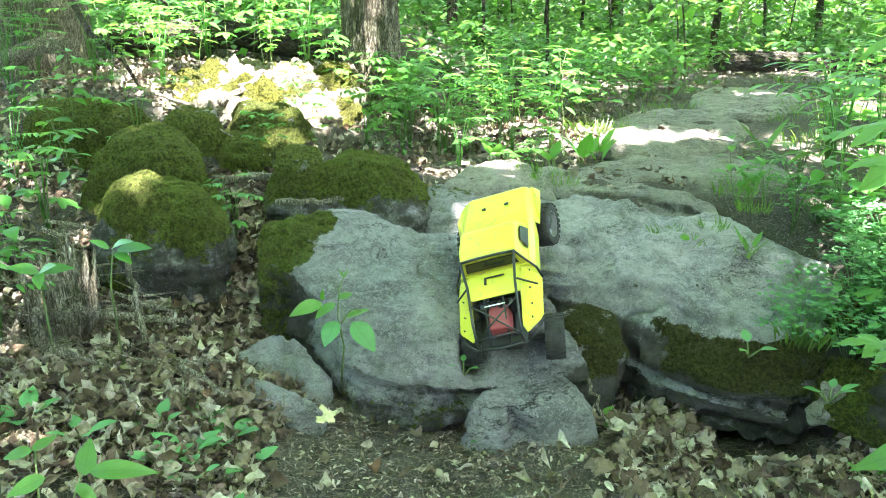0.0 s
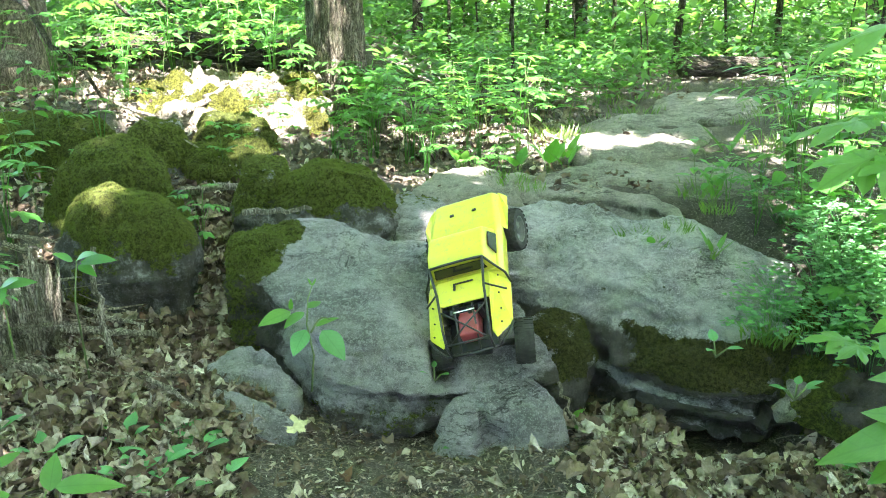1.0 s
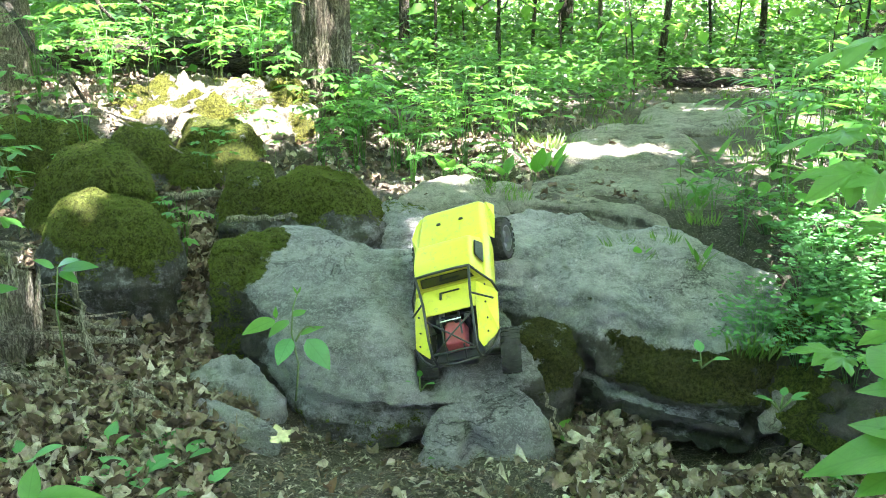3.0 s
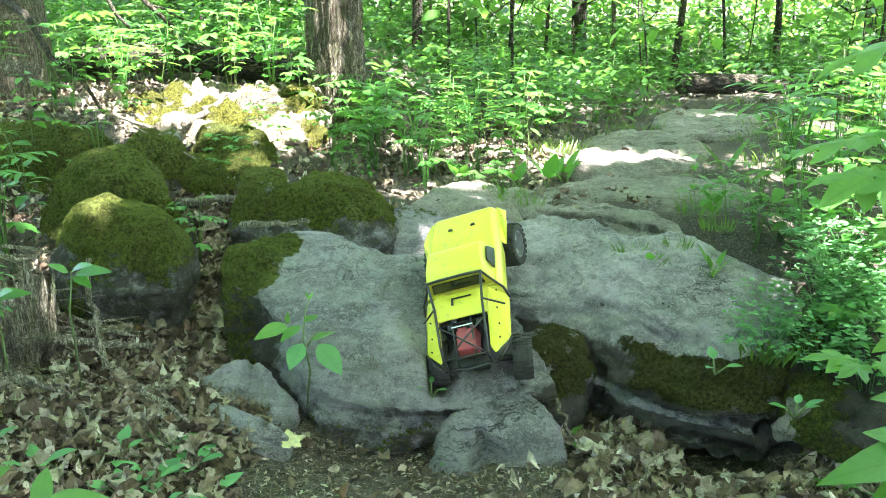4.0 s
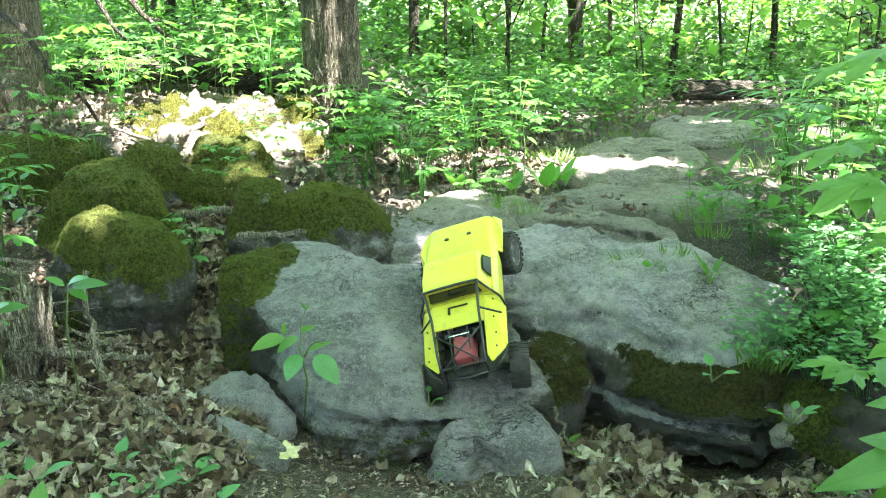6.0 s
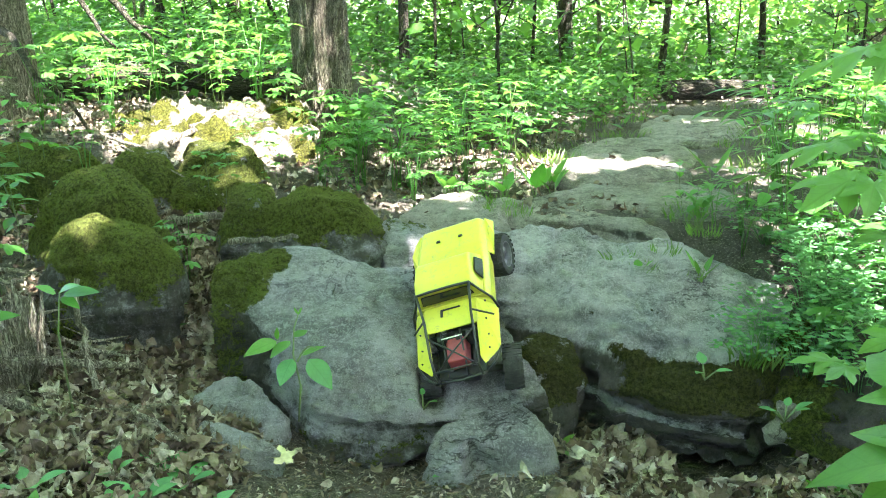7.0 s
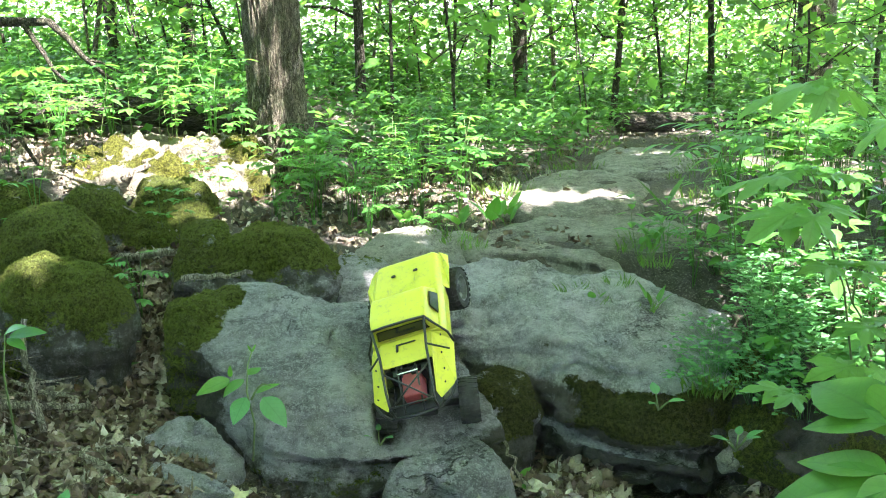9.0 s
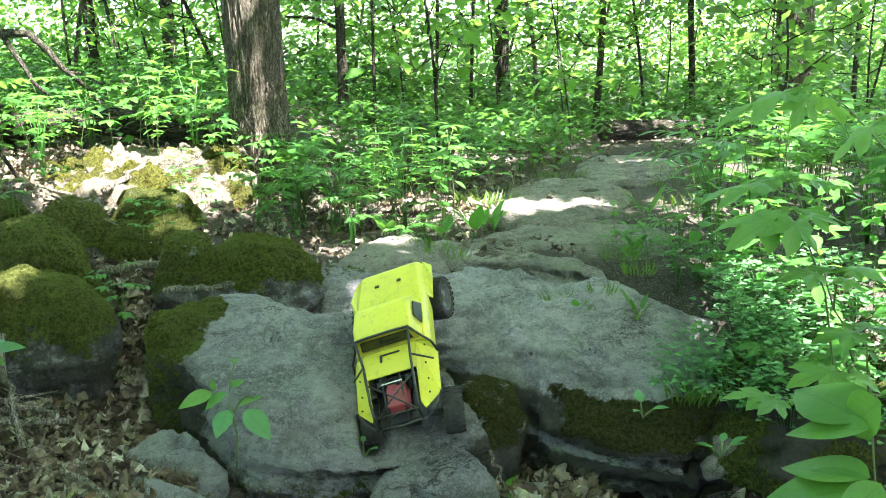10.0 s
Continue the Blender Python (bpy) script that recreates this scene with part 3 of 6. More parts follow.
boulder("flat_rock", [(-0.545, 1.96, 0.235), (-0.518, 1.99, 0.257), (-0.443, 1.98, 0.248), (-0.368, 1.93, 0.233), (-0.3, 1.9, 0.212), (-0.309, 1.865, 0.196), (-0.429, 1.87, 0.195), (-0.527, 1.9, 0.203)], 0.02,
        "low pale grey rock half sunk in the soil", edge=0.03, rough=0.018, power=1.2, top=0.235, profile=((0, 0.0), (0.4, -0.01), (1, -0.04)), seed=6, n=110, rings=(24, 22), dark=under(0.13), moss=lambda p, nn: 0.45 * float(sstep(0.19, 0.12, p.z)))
MB = "moss-covered boulder with bare grey sides"


def mossy(k, rim, base, topz, count, low):
    """One moss-covered boulder; low is the height of the moss's lower edge."""
    boulder("mossy_boulder", rim, base, MB, top=topz, edge=0.05, power=2.2, seed=10 + k, n=150, rings=(32, 30), rough=0.017, lift=0.4,
            profile=((0, 0.0), (0.15, 0.012), (0.4, 0.0), (0.7, -0.02), (1, -0.05)),
            # Dark: brown stone on the sides, with shade painted below the moss edge.
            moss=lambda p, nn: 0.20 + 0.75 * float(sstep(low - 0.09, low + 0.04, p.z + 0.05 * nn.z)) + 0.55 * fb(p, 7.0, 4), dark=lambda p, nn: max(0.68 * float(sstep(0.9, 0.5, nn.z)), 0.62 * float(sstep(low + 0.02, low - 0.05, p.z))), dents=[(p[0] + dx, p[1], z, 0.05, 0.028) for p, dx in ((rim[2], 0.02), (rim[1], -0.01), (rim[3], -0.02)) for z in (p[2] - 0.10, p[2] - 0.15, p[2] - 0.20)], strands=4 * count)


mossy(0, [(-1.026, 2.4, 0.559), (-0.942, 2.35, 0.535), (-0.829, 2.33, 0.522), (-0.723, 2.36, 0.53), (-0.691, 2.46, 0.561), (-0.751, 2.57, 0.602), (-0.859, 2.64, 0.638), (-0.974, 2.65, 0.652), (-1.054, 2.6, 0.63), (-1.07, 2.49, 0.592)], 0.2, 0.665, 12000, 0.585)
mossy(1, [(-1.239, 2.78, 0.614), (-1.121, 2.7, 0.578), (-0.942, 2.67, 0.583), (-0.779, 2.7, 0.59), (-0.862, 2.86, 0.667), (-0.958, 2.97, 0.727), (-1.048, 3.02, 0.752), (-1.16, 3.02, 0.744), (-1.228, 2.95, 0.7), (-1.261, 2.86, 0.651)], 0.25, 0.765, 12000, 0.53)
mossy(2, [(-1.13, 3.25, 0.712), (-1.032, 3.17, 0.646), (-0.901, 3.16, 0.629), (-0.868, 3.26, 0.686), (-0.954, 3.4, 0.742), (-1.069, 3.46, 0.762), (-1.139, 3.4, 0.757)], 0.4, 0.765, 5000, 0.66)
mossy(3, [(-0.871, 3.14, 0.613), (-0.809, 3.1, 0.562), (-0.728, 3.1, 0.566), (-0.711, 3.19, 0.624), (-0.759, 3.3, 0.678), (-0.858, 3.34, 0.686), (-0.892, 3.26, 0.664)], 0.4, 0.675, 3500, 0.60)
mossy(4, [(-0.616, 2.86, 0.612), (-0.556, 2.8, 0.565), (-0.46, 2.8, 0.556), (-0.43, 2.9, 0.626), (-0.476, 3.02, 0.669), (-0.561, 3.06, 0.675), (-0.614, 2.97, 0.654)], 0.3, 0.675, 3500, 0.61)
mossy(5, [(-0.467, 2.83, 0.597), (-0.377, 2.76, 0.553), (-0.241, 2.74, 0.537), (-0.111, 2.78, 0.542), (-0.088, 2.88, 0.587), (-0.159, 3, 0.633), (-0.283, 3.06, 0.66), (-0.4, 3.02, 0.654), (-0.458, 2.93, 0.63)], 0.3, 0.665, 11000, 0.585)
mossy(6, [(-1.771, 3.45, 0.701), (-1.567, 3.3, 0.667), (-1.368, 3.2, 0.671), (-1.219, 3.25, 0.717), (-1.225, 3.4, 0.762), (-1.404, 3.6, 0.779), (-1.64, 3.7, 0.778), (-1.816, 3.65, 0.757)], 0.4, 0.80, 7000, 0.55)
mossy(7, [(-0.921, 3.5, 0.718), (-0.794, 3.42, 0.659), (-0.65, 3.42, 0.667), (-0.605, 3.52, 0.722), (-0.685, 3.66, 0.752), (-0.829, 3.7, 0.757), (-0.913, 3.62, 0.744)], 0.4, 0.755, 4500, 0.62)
boulder("split_rock", [(-0.085, 2.92, 0.555), (0.0, 3.05, 0.57), (0.10, 3.0, 0.545), (0.125, 2.88, 0.50), (0.06, 2.81, 0.475), (-0.06, 2.81, 0.495)], 0.3,
        "grey split rock with dark lichen in a gap", edge=0.035, seed=20, n=90, dark=lambda p, nn: 0.6 * float(sstep(0.5, 0, nn.z)), moss=tops(0.75, 1.1, 0.7))
boulder("sunlit_slab", [(-1.48, 4.10, 0.82), (-1.2, 4.38, 0.88), (-0.8, 4.38, 0.90), (-0.5, 4.2, 0.87), (-0.46, 3.82, 0.79), (-0.70, 3.74, 0.745), (-1.0, 3.68, 0.745), (-1.27, 3.74, 0.77)], 0.45,
        "broad mossy limestone slab in full sun", top=0.85, edge=0.04, seed=21, n=180, rings=(40, 24), moss=lambda p, nn: 0.46 + 1.0 * fb(p, 4.0, 4), rough=0.05, strata=0.03, strands=14000, material=ROCK_SUN)
TR = "foot-worn tan limestone slab of the trail"


def trail(k, rim):
    boulder("trail_slab", shrunk(rim, 1.09 if k > 2 else 0.99), 0.35, TR, edge=0.022, lift=0.7, power=2.0, top=sum(p[2] for p in rim) / len(rim) + 0.006, seed=30 + k, n=150, rings=(34, 14), rough=0.011, strata=0.010, material=ROCK_TAN,
            # Steeper faces take more of the darker tone.
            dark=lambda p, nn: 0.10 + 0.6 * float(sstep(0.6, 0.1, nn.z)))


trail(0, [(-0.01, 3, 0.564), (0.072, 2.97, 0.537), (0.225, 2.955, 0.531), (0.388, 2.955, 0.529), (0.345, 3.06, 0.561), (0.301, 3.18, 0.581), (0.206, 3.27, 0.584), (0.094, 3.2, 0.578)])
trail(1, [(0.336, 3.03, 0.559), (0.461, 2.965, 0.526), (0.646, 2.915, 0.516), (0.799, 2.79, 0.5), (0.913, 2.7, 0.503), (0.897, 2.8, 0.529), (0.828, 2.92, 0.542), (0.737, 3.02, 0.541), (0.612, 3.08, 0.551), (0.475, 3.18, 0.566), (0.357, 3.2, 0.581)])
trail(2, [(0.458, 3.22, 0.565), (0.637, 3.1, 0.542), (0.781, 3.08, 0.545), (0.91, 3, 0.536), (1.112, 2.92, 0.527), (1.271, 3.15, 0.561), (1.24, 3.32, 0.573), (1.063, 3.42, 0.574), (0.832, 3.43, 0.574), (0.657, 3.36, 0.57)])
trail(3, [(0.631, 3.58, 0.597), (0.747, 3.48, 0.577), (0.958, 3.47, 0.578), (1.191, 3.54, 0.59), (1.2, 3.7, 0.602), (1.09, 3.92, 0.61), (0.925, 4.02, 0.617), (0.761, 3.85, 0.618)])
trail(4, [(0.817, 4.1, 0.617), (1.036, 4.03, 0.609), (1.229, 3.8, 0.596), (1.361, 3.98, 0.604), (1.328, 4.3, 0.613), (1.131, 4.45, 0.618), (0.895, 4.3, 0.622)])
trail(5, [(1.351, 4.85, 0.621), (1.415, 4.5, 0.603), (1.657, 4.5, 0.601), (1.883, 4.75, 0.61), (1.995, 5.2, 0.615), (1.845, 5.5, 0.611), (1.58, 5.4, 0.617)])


# ---- trees ----
def trunk_mesh(name, base, tip, r0, r1, material, furrow=0.0, flare=0.0, sides=72, rings=110, seed=0, bend=0.0):
    a, b = Vector(base), Vector(tip)
    d = (b - a).normalized()
    s = d.orthogonal().normalized()
    u = d.cross(s)
    verts, faces = [], []
    for i in range(rings + 1):
        t = (i / rings) ** (1.7 if furrow else 1.0)
        h = t * (b - a).length
        mid = a.lerp(b, t) + s * (bend * math.sin(t * 5 + seed)) + u * (bend * 0.7 * math.sin(t * 7.3 + 2 * seed))
        r = r0 + (r1 - r0) * t + flare * math.exp(-h / 0.16)
        for j in range(sides):
            w = 2 * math.pi * j / sides
            o = s * math.cos(w) + u * math.sin(w)
            k = r * (1 + 0.05 * math.sin(3 * w + seed)) * (1 + (flare * 2.2 * math.exp(-h / 0.14)) * math.sin(5 * w + seed))
            if furrow:
                q = Vector((math.cos(w) * 9, math.sin(w) * 9, h * 5.0 + seed))
                ridge = abs(noise.fractal(q * 0.85, 0.9, 2.1, 4))
                k += furrow * (min(ridge * 3.0, 1.0) - 0.5)
            verts.append(mid + o * k)
    for i in range(rings):
        for j in range(sides):
            k = (j + 1) % sides
            faces.append((i * sides + j, i * sides + k, (i + 1) * sides + k, (i + 1) * sides + j))
    return mesh_of(name, verts, faces, material)


# Openings cut in the unseen leaf roof to place sunlight on the ground: place and width.
GAPS = [(0.13, 2.80, 0.47, 0.085), (0.05, 2.66, 0.47, 0.03), (0.28, 2.80, 0.51, -0.02), (0.43, 2.70, 0.47, -0.03), (0.17, 3.24, 0.58, 0.05), (0.22, 3.08, 0.56, 0.03), (0.82, 3.70, 0.59, 0.06), (0.95, 3.72, 0.59, 0.07), (1.08, 3.74, 0.58, 0.05), (1.70, 5.2, 0.60, 0.03), (1.95, 5.15, 0.57, 0.04), (-1.35, 4.12, 0.84, 0.19), (-1.05, 4.10, 0.86, 0.24), (-0.72, 4.05, 0.86, 0.22)]
GAPS += [(-0.55, 3.86, 0.80, 0.15), (-0.95, 3.72, 0.76, 0.13), (-1.2, 3.8, 0.78, 0.12), (-0.78, 3.65, 0.74, 0.10), (-0.93, 2.52, 0.66, 0.035), (-1.08, 2.85, 0.76, -0.05), (-0.3, 2.9, 0.66, 0.0), (0.405, 2.135, 0.235, -0.03), (0.60, 3.75, 0.75, 0.2), (0.35, 4.2, 0.9, 0.15), (-0.2, 4.9, 1.1, 0.2), (-1.7, 5.3, 1.1, 0.35), (0.25, 1.55, 0.1, 0.05), (0.60, 2.05, 0.1, -0.02)]
GAPS += [(0.50, 2.10, 0.1, -0.03), (-0.05, 3.3, 0.6, 0.08), (1.0, 6.0, 0.8, 0.25), (2.6, 4.6, 0.9, 0.3), (-1.32, 2.1, 0.6, -0.06), (-1.0, 4.4, 1.1, 0.16), (-0.7, 4.45, 1.15, 0.12), (-1.4, 4.0, 1.0, 0.12), (-1.6, 4.4, 1.2, 0.2), (0.1, 4.0, 1.0, 0.08), (1.5, 3.0, 0.9, 0.0), (1.8, 3.6, 0.9, 0.2), (1.3, 2.4, 0.6, 0.08), (-1.9, 3.0, 0.9, 0.2), (-0.95, 1.95, 0.6, -0.06), (-1.15, 1.75, 0.5, -0.05)]


def leaf_roof(seed, count, lo, hi, keep_open=True):
    """Places for unseen canopy leaves that shade the ledge, thinner to the back, open along the sunbeams."""
    rng = np.random.default_rng(seed)
    p = np.stack([rng.uniform(lo[0], hi[0], count), rng.uniform(lo[1], hi[1], count), rng.uniform(lo[2], hi[2], count)], 1)
    s = np.array(SUN)
    # Extra unseen leaves along the sun's line keep stray sun off the ledge.
    more = np.stack([rng.uniform(-0.8, 1.15, 4200), rng.uniform(1.6, 3.2, 4200), np.full(4200, 0.6)], 1)
    bough = more + s * ((rng.uniform(lo[2], hi[2], 4200) - 0.6) / s[2])[:, None]
    p = np.concatenate([p, bough])
    count = len(p)
    foot = p - s * ((p[:, 2] - 0.6) / s[2])[:, None]
    wave = np.sin(foot[:, 0] * 2.3 + 1.1) * np.sin(foot[:, 1] * 2.0 + 0.4) + 0.6 * np.sin(foot[:, 0] * 4.1 + foot[:, 1] * 3.3)
    inner = (foot[:, 0] > -2.6) & (foot[:, 0] < 1.15) & (foot[:, 1] > 0.2) & (foot[:, 1] < 5.2)
    behind = (np.abs(foot[:, 0]) < 6) & (foot[:, 1] > 0.2) & (foot[:, 1] < 9.5) & (wave < 0.6)
    keep = np.where((foot[:, 0] > 1.2) & (foot[:, 1] < 4.5), np.where((foot[:, 1] > 1.5) & (foot[:, 1] < 3.2) & (foot[:, 0] < 2.4), 0.6, 0.34), np.where(foot[:, 1] < 6.5, 0.5, 0.3))
    keep = np.where(foot[:, 1] < 0.2, 0.16, keep)
    behind |= (np.abs(foot[:, 0]) < 6) & (foot[:, 1] <= 0.2) & (foot[:, 1] > -6)
    keep = np.where((np.abs(foot[:, 0] - 0.72 - (foot[:, 1] - 3.3) * 0.58) < 0.55) & (foot[:, 1] > 3.0) & (foot[:, 1] < 6.3), 1.0, keep)
    core = np.where(foot[:, 0] < -1.1, 0.25, np.where((np.abs(foot[:, 0] - 0.2) < 1.05) & (np.abs(foot[:, 1] - 2.4) < 0.8), 1.1, np.where((foot[:, 0] < -0.3) & (foot[:, 1] > 3.3), 0.35, 0.6)))
    ok = (inner & (rng.random(count) < core)) | ((behind | (keep > 0.9)) & (rng.random(count) < keep)) | (rng.random(count) < 0.025)
    for x, y, z, r in GAPS:
        d = p - (x, y, z)
        off = np.linalg.norm(d - (d @ s)[:, None] * s, axis=1)
        ok &= off > r + 0.11
    return p[ok]


def limb(a, b, r0, r1, seed, n=9, sag=0.1):
    rng = random.Random(seed)
    pts = [Vector(a).lerp(Vector(b), i / (n - 1)) + Vector((rng.gauss(0, 1), rng.gauss(0, 1), rng.gauss(0, 1))) * sag * math.sin(math.pi * i / (n - 1)) * 0.5 for i in range(n)]
    return tube(pts, [r0 + (r1 - r0) * i / (n - 1) for i in range(n)], 9)


def big_tree(base, tip, r0, r1, label, seed, crown=None, furrow=0.016, flare=0.04):
    ob = empty("tree", pose(*base), label, "tree", "forest trees")
    inv = ob.matrix_world.inverted()
    tm = trunk_mesh("trunk", base, tip, r0, r1, BARK, furrow, flare, 200, 260, seed)
    tm.transform(inv)
    part("trunk", tm, None, ob)
    for i in range(4):
        w = -1.9 + 0.75 * i + 0.1 * seed % 0.4
        out = Vector((math.cos(w), math.sin(w), 0))
        a, b = Vector(base) + out * (r0 * 0.7) + Vector((0, 0, 0.16)), Vector(base) + out * (r0 + 0.38) + Vector((0, 0, -0.06))
        rm = mesh_of("root", *limb(a, b, r0 * 0.30, 0.03, seed * 5 + i, 8, 0.05), BARK)
        rm.transform(inv)
        part("root", rm, None, ob)
    if crown is not None:
        rng = np.random.default_rng(seed)
        axis, nrm = scatter_axes(rng, len(crown))
        cm = cloud("crown", KITE, crown, axis, nrm, rng.uniform(0.13, 0.22, len(crown)), LEAF_FAR)
        cm.transform(inv)
        part("crown", cm, None, ob)
        for i in range(7):
            z = 3.6 + 0.6 * i
            t = (z - base[2]) / (tip[2] - base[2])
            a = Vector(base).lerp(Vector(tip), t)
            w = 2.4 * i + seed
            lm = mesh_of("limb", *limb(a, a + Vector((2.8 * math.cos(w), 2.8 * math.sin(w), 1.2)), 0.07, 0.015, seed + i, sag=0.3), BARK)
            lm.transform(inv)
            part("limb", lm, None, ob)
    return ob


# Unseen leaves over the whole place, added to shape its light, hung on one tree.
roof = leaf_roof(5, 370000, (-8.0, -11.5, 4.2), (12.0, 12.0, 7.5))
big_tree((-0.43, 4.40, 0.62), (-0.52, 4.55, 9.0), 0.138, 0.118, "tall tree with deeply furrowed grey-brown bark", 3, roof)
big_tree((-2.34, 4.75, 0.55), (-2.66, 4.9, 8.5), 0.31, 0.25, "thick old tree with furrowed bark and roots", 7, flare=0.10)
big_tree((4.75, 9.10, 0.45), (5.0, 9.3, 9.0), 0.19, 0.17, "broad pale-barked tree beyond the trail", 11)


def sapling(base, height, r, label, seed, leaves=500, lean=(0, 0), low=1.0, spread=0.9, size=(0.07, 0.13), dark=True, bend=0.07, group="forest trees"):
    """A young forest tree: thin bent trunk, a few branches, leaves in level sprays."""
    rng = np.random.default_rng(seed)
    pr = random.Random(seed)
    ob = empty("sapling", pose(*base), label, "tree", group)
    tip = (lean[0], lean[1], height)
    tm = trunk_mesh("trunk", (0, 0, -0.15), tip, r, r * 0.55, BARK_DARK if dark else BARK, 0.0, r * 0.4, 9, 26, seed, bend=bend)
    part("trunk", tm, None, ob)
    pos = []
    for i in range(8):
        z = low + (height - low) * (i + pr.random()) / 8
        a = Vector(tip) * (z / height)
        w = pr.uniform(0, 2 * math.pi)
        ln = spread * pr.uniform(0.6, 1.2)
        b = a + Vector((ln * math.cos(w), ln * math.sin(w), ln * pr.uniform(0.1, 0.5)))
        if i < 6:
            part("branch", mesh_of("branch", *limb(a, b, 0.003 + r * 0.25, 0.003, seed * 13 + i, 6, 0.2), BARK_DARK), None, ob)
        m = leaves // 8
        t = rng.uniform(0.25, 1.1, m)
        p = np.array(a)[None] + (np.array(b) - np.array(a))[None] * t[:, None] + rng.normal(0, 1, (m, 3)) * (0.24, 0.24, 0.045)
        pos.append(p)
    pos = np.concatenate(pos)
    axis, nrm = scatter_axes(rng, len(pos), -0.2, 0.35)
    part("crown", cloud("crown", SIMPLE if base[1] < 9 else KITE, pos, axis, nrm, rng.uniform(size[0], size[1], len(pos)), LEAF_FAR), None, ob)
    return ob


def gz(x, y):
    return float(ground_z(x, y))


SL = "slender dark forest sapling with level sprays of leaves"
for k, (x, y, h, r, lx, ly) in enumerate([(-0.08, 7.15, 6, 0.055, 0.05, 0), (0.20, 7.6, 5, 0.02, -0.1, 0.1), (2.28, 8.15, 6, 0.042, 0.25, 0), (3.50, 8.85, 6, 0.045, 0.25, 0.1), (1.75, 9.85, 8, 0.11, 0.1, 0),
                                          (-2.45, 8.85, 7, 0.07, -0.3, 0), (-1.9, 9.4, 7, 0.09, -0.1, 0), (1.2, 8.9, 6, 0.025, 0.2, 0), (0.75, 8.4, 6, 0.022, 0.15, 0), (2.9, 8.6, 5, 0.02, -0.2, 0), (4.4, 7.2, 5, 0.03, 0.3, 0), (4.9, 7.0, 5, 0.025, 0.2, 0)]):
    sapling((x, y, gz(x, y)), h, r * 0.8, SL, 100 + k, 1000, (lx, ly), 0.7, 0.9, (0.06, 0.12))
wood = random.Random(44)
for k in range(58):
    y = wood.uniform(8.5, 21)
    x = wood.uniform(-0.62, 0.72) * (y + 1)
    if abs(x - 4.7) < 0.8 and y < 11:
        continue
    sapling((x, y, gz(x, y)), wood.uniform(5, 9), wood.choice((0.008, 0.010, 0.012, 0.014, 0.018, 0.022, 0.034)), SL, 200 + k, 900, (wood.uniform(-1.4, 1.4), wood.uniform(-0.6, 0.6)), 0.5, 1.3, (0.065, 0.13), wood.random() < 0.35, 0.30)


young = random.Random(61)
k = 0
while k < 30:
    y = young.uniform(5.0, 9.2)
    x = young.uniform(-0.60, 0.75) * (y + 1)
    k += 1
    if abs(x - (0.72 + (y - 3.3) * 0.58)) < 0.75 and y < 6.9 or (abs(x + 0.45) < 0.35 and y < 5.4):
        continue
    sapling((x, y, gz(x, y)), young.uniform(1.6, 3.2), young.uniform(0.006, 0.011), "young maple with level sprays of bright green leaves", 400 + k, 260, (young.uniform(-0.5, 0.5), young.uniform(-0.4, 0.3)), 0.45, 0.6, (0.08, 0.15), True, 0.05, "young maples")


def far_woods():
    """Leaves of the woods beyond, in sprays, with openings to the sky."""
    rng = np.random.default_rng(9)
    m = 2700
    y = rng.uniform(9.5, 26, m)
    x = rng.uniform(-0.68, 0.75, m) * (y + 1)
    z = 0.5 + rng.random(m) * (0.30 * y)
    c = np.repeat(np.stack([x, y, z], 1), 62, 0)
    p = c + rng.normal(0, 1, c.shape) * (0.5, 0.5, 0.10)
    axis, nrm = scatter_axes(rng, len(p), -0.15, 0.45)
    ob = new("far_woods", cloud("far_woods", KITE, p, axis, nrm, rng.uniform(0.07, 0.14, len(p)), LEAF_FAR))
    tagged(ob, "bright green leaves of the woods beyond", "foliage", kind="stuff")


far_woods()


def side_woods():
    """Unseen leaves to both sides and behind the path, added to block low light."""
    rng = np.random.default_rng(19)
    m = 34000
    a = rng.uniform(math.radians(75), math.radians(300), m)
    r = rng.uniform(6, 12, m)
    p = np.stack([r * np.sin(a), 2 + r * np.cos(a), 0.3 + 6.0 * rng.random(m) ** 1.2], 1)
    axis, nrm = scatter_axes(rng, m, -0.15, 0.6)
    ob = new("side_woods", cloud("side_woods", SIMPLE, p, axis, nrm, rng.uniform(0.2, 0.34, m), LEAF))
    tagged(ob, "unseen green leaves on all sides, added to block low light", "foliage", kind="stuff")


side_woods()


# ---- fallen log across the trail's end ----
log = empty("fallen_log", pose(2.0, 6.75, 0.655), "dark fallen log lying across the end of the trail", "log")
lm = trunk_mesh("log_trunk", (0, 0, 0), (0, 0, 3.5), 0.076, 0.062, BARK_DARK, 0.012, 0.0, 60, 120, 4, 0.03)
lb = bmesh.new()
lb.from_mesh(lm)
bmesh.ops.holes_fill(lb, edges=[e for e in lb.edges if e.is_boundary])
lb.to_mesh(lm)
lb.free()
part("log_trunk", lm, None, log).matrix_local = pose(0, 0, 0, 0, 0, 20) @ pose(0, 0, 0, 0, 91, 0)
ml = empty("mossy_log", pose(-2.1, 5.28, 0.97), "dark mossy log lying behind the sunlit slab", "log")
lm = trunk_mesh("log_trunk", (0, 0, 0), (0, 0, 1.75), 0.085, 0.07, BARK_DARK, 0.014, 0.0, 50, 70, 9, 0.03)
lb = bmesh.new()
lb.from_mesh(lm)
bmesh.ops.holes_fill(lb, edges=[e for e in lb.edges if e.is_boundary])
lb.to_mesh(lm)
lb.free()
part("log_trunk", lm, None, ml).matrix_local = pose(0, 0, 0, 0, 0, -7) @ pose(0, 0, 0, 0, 92, 0)


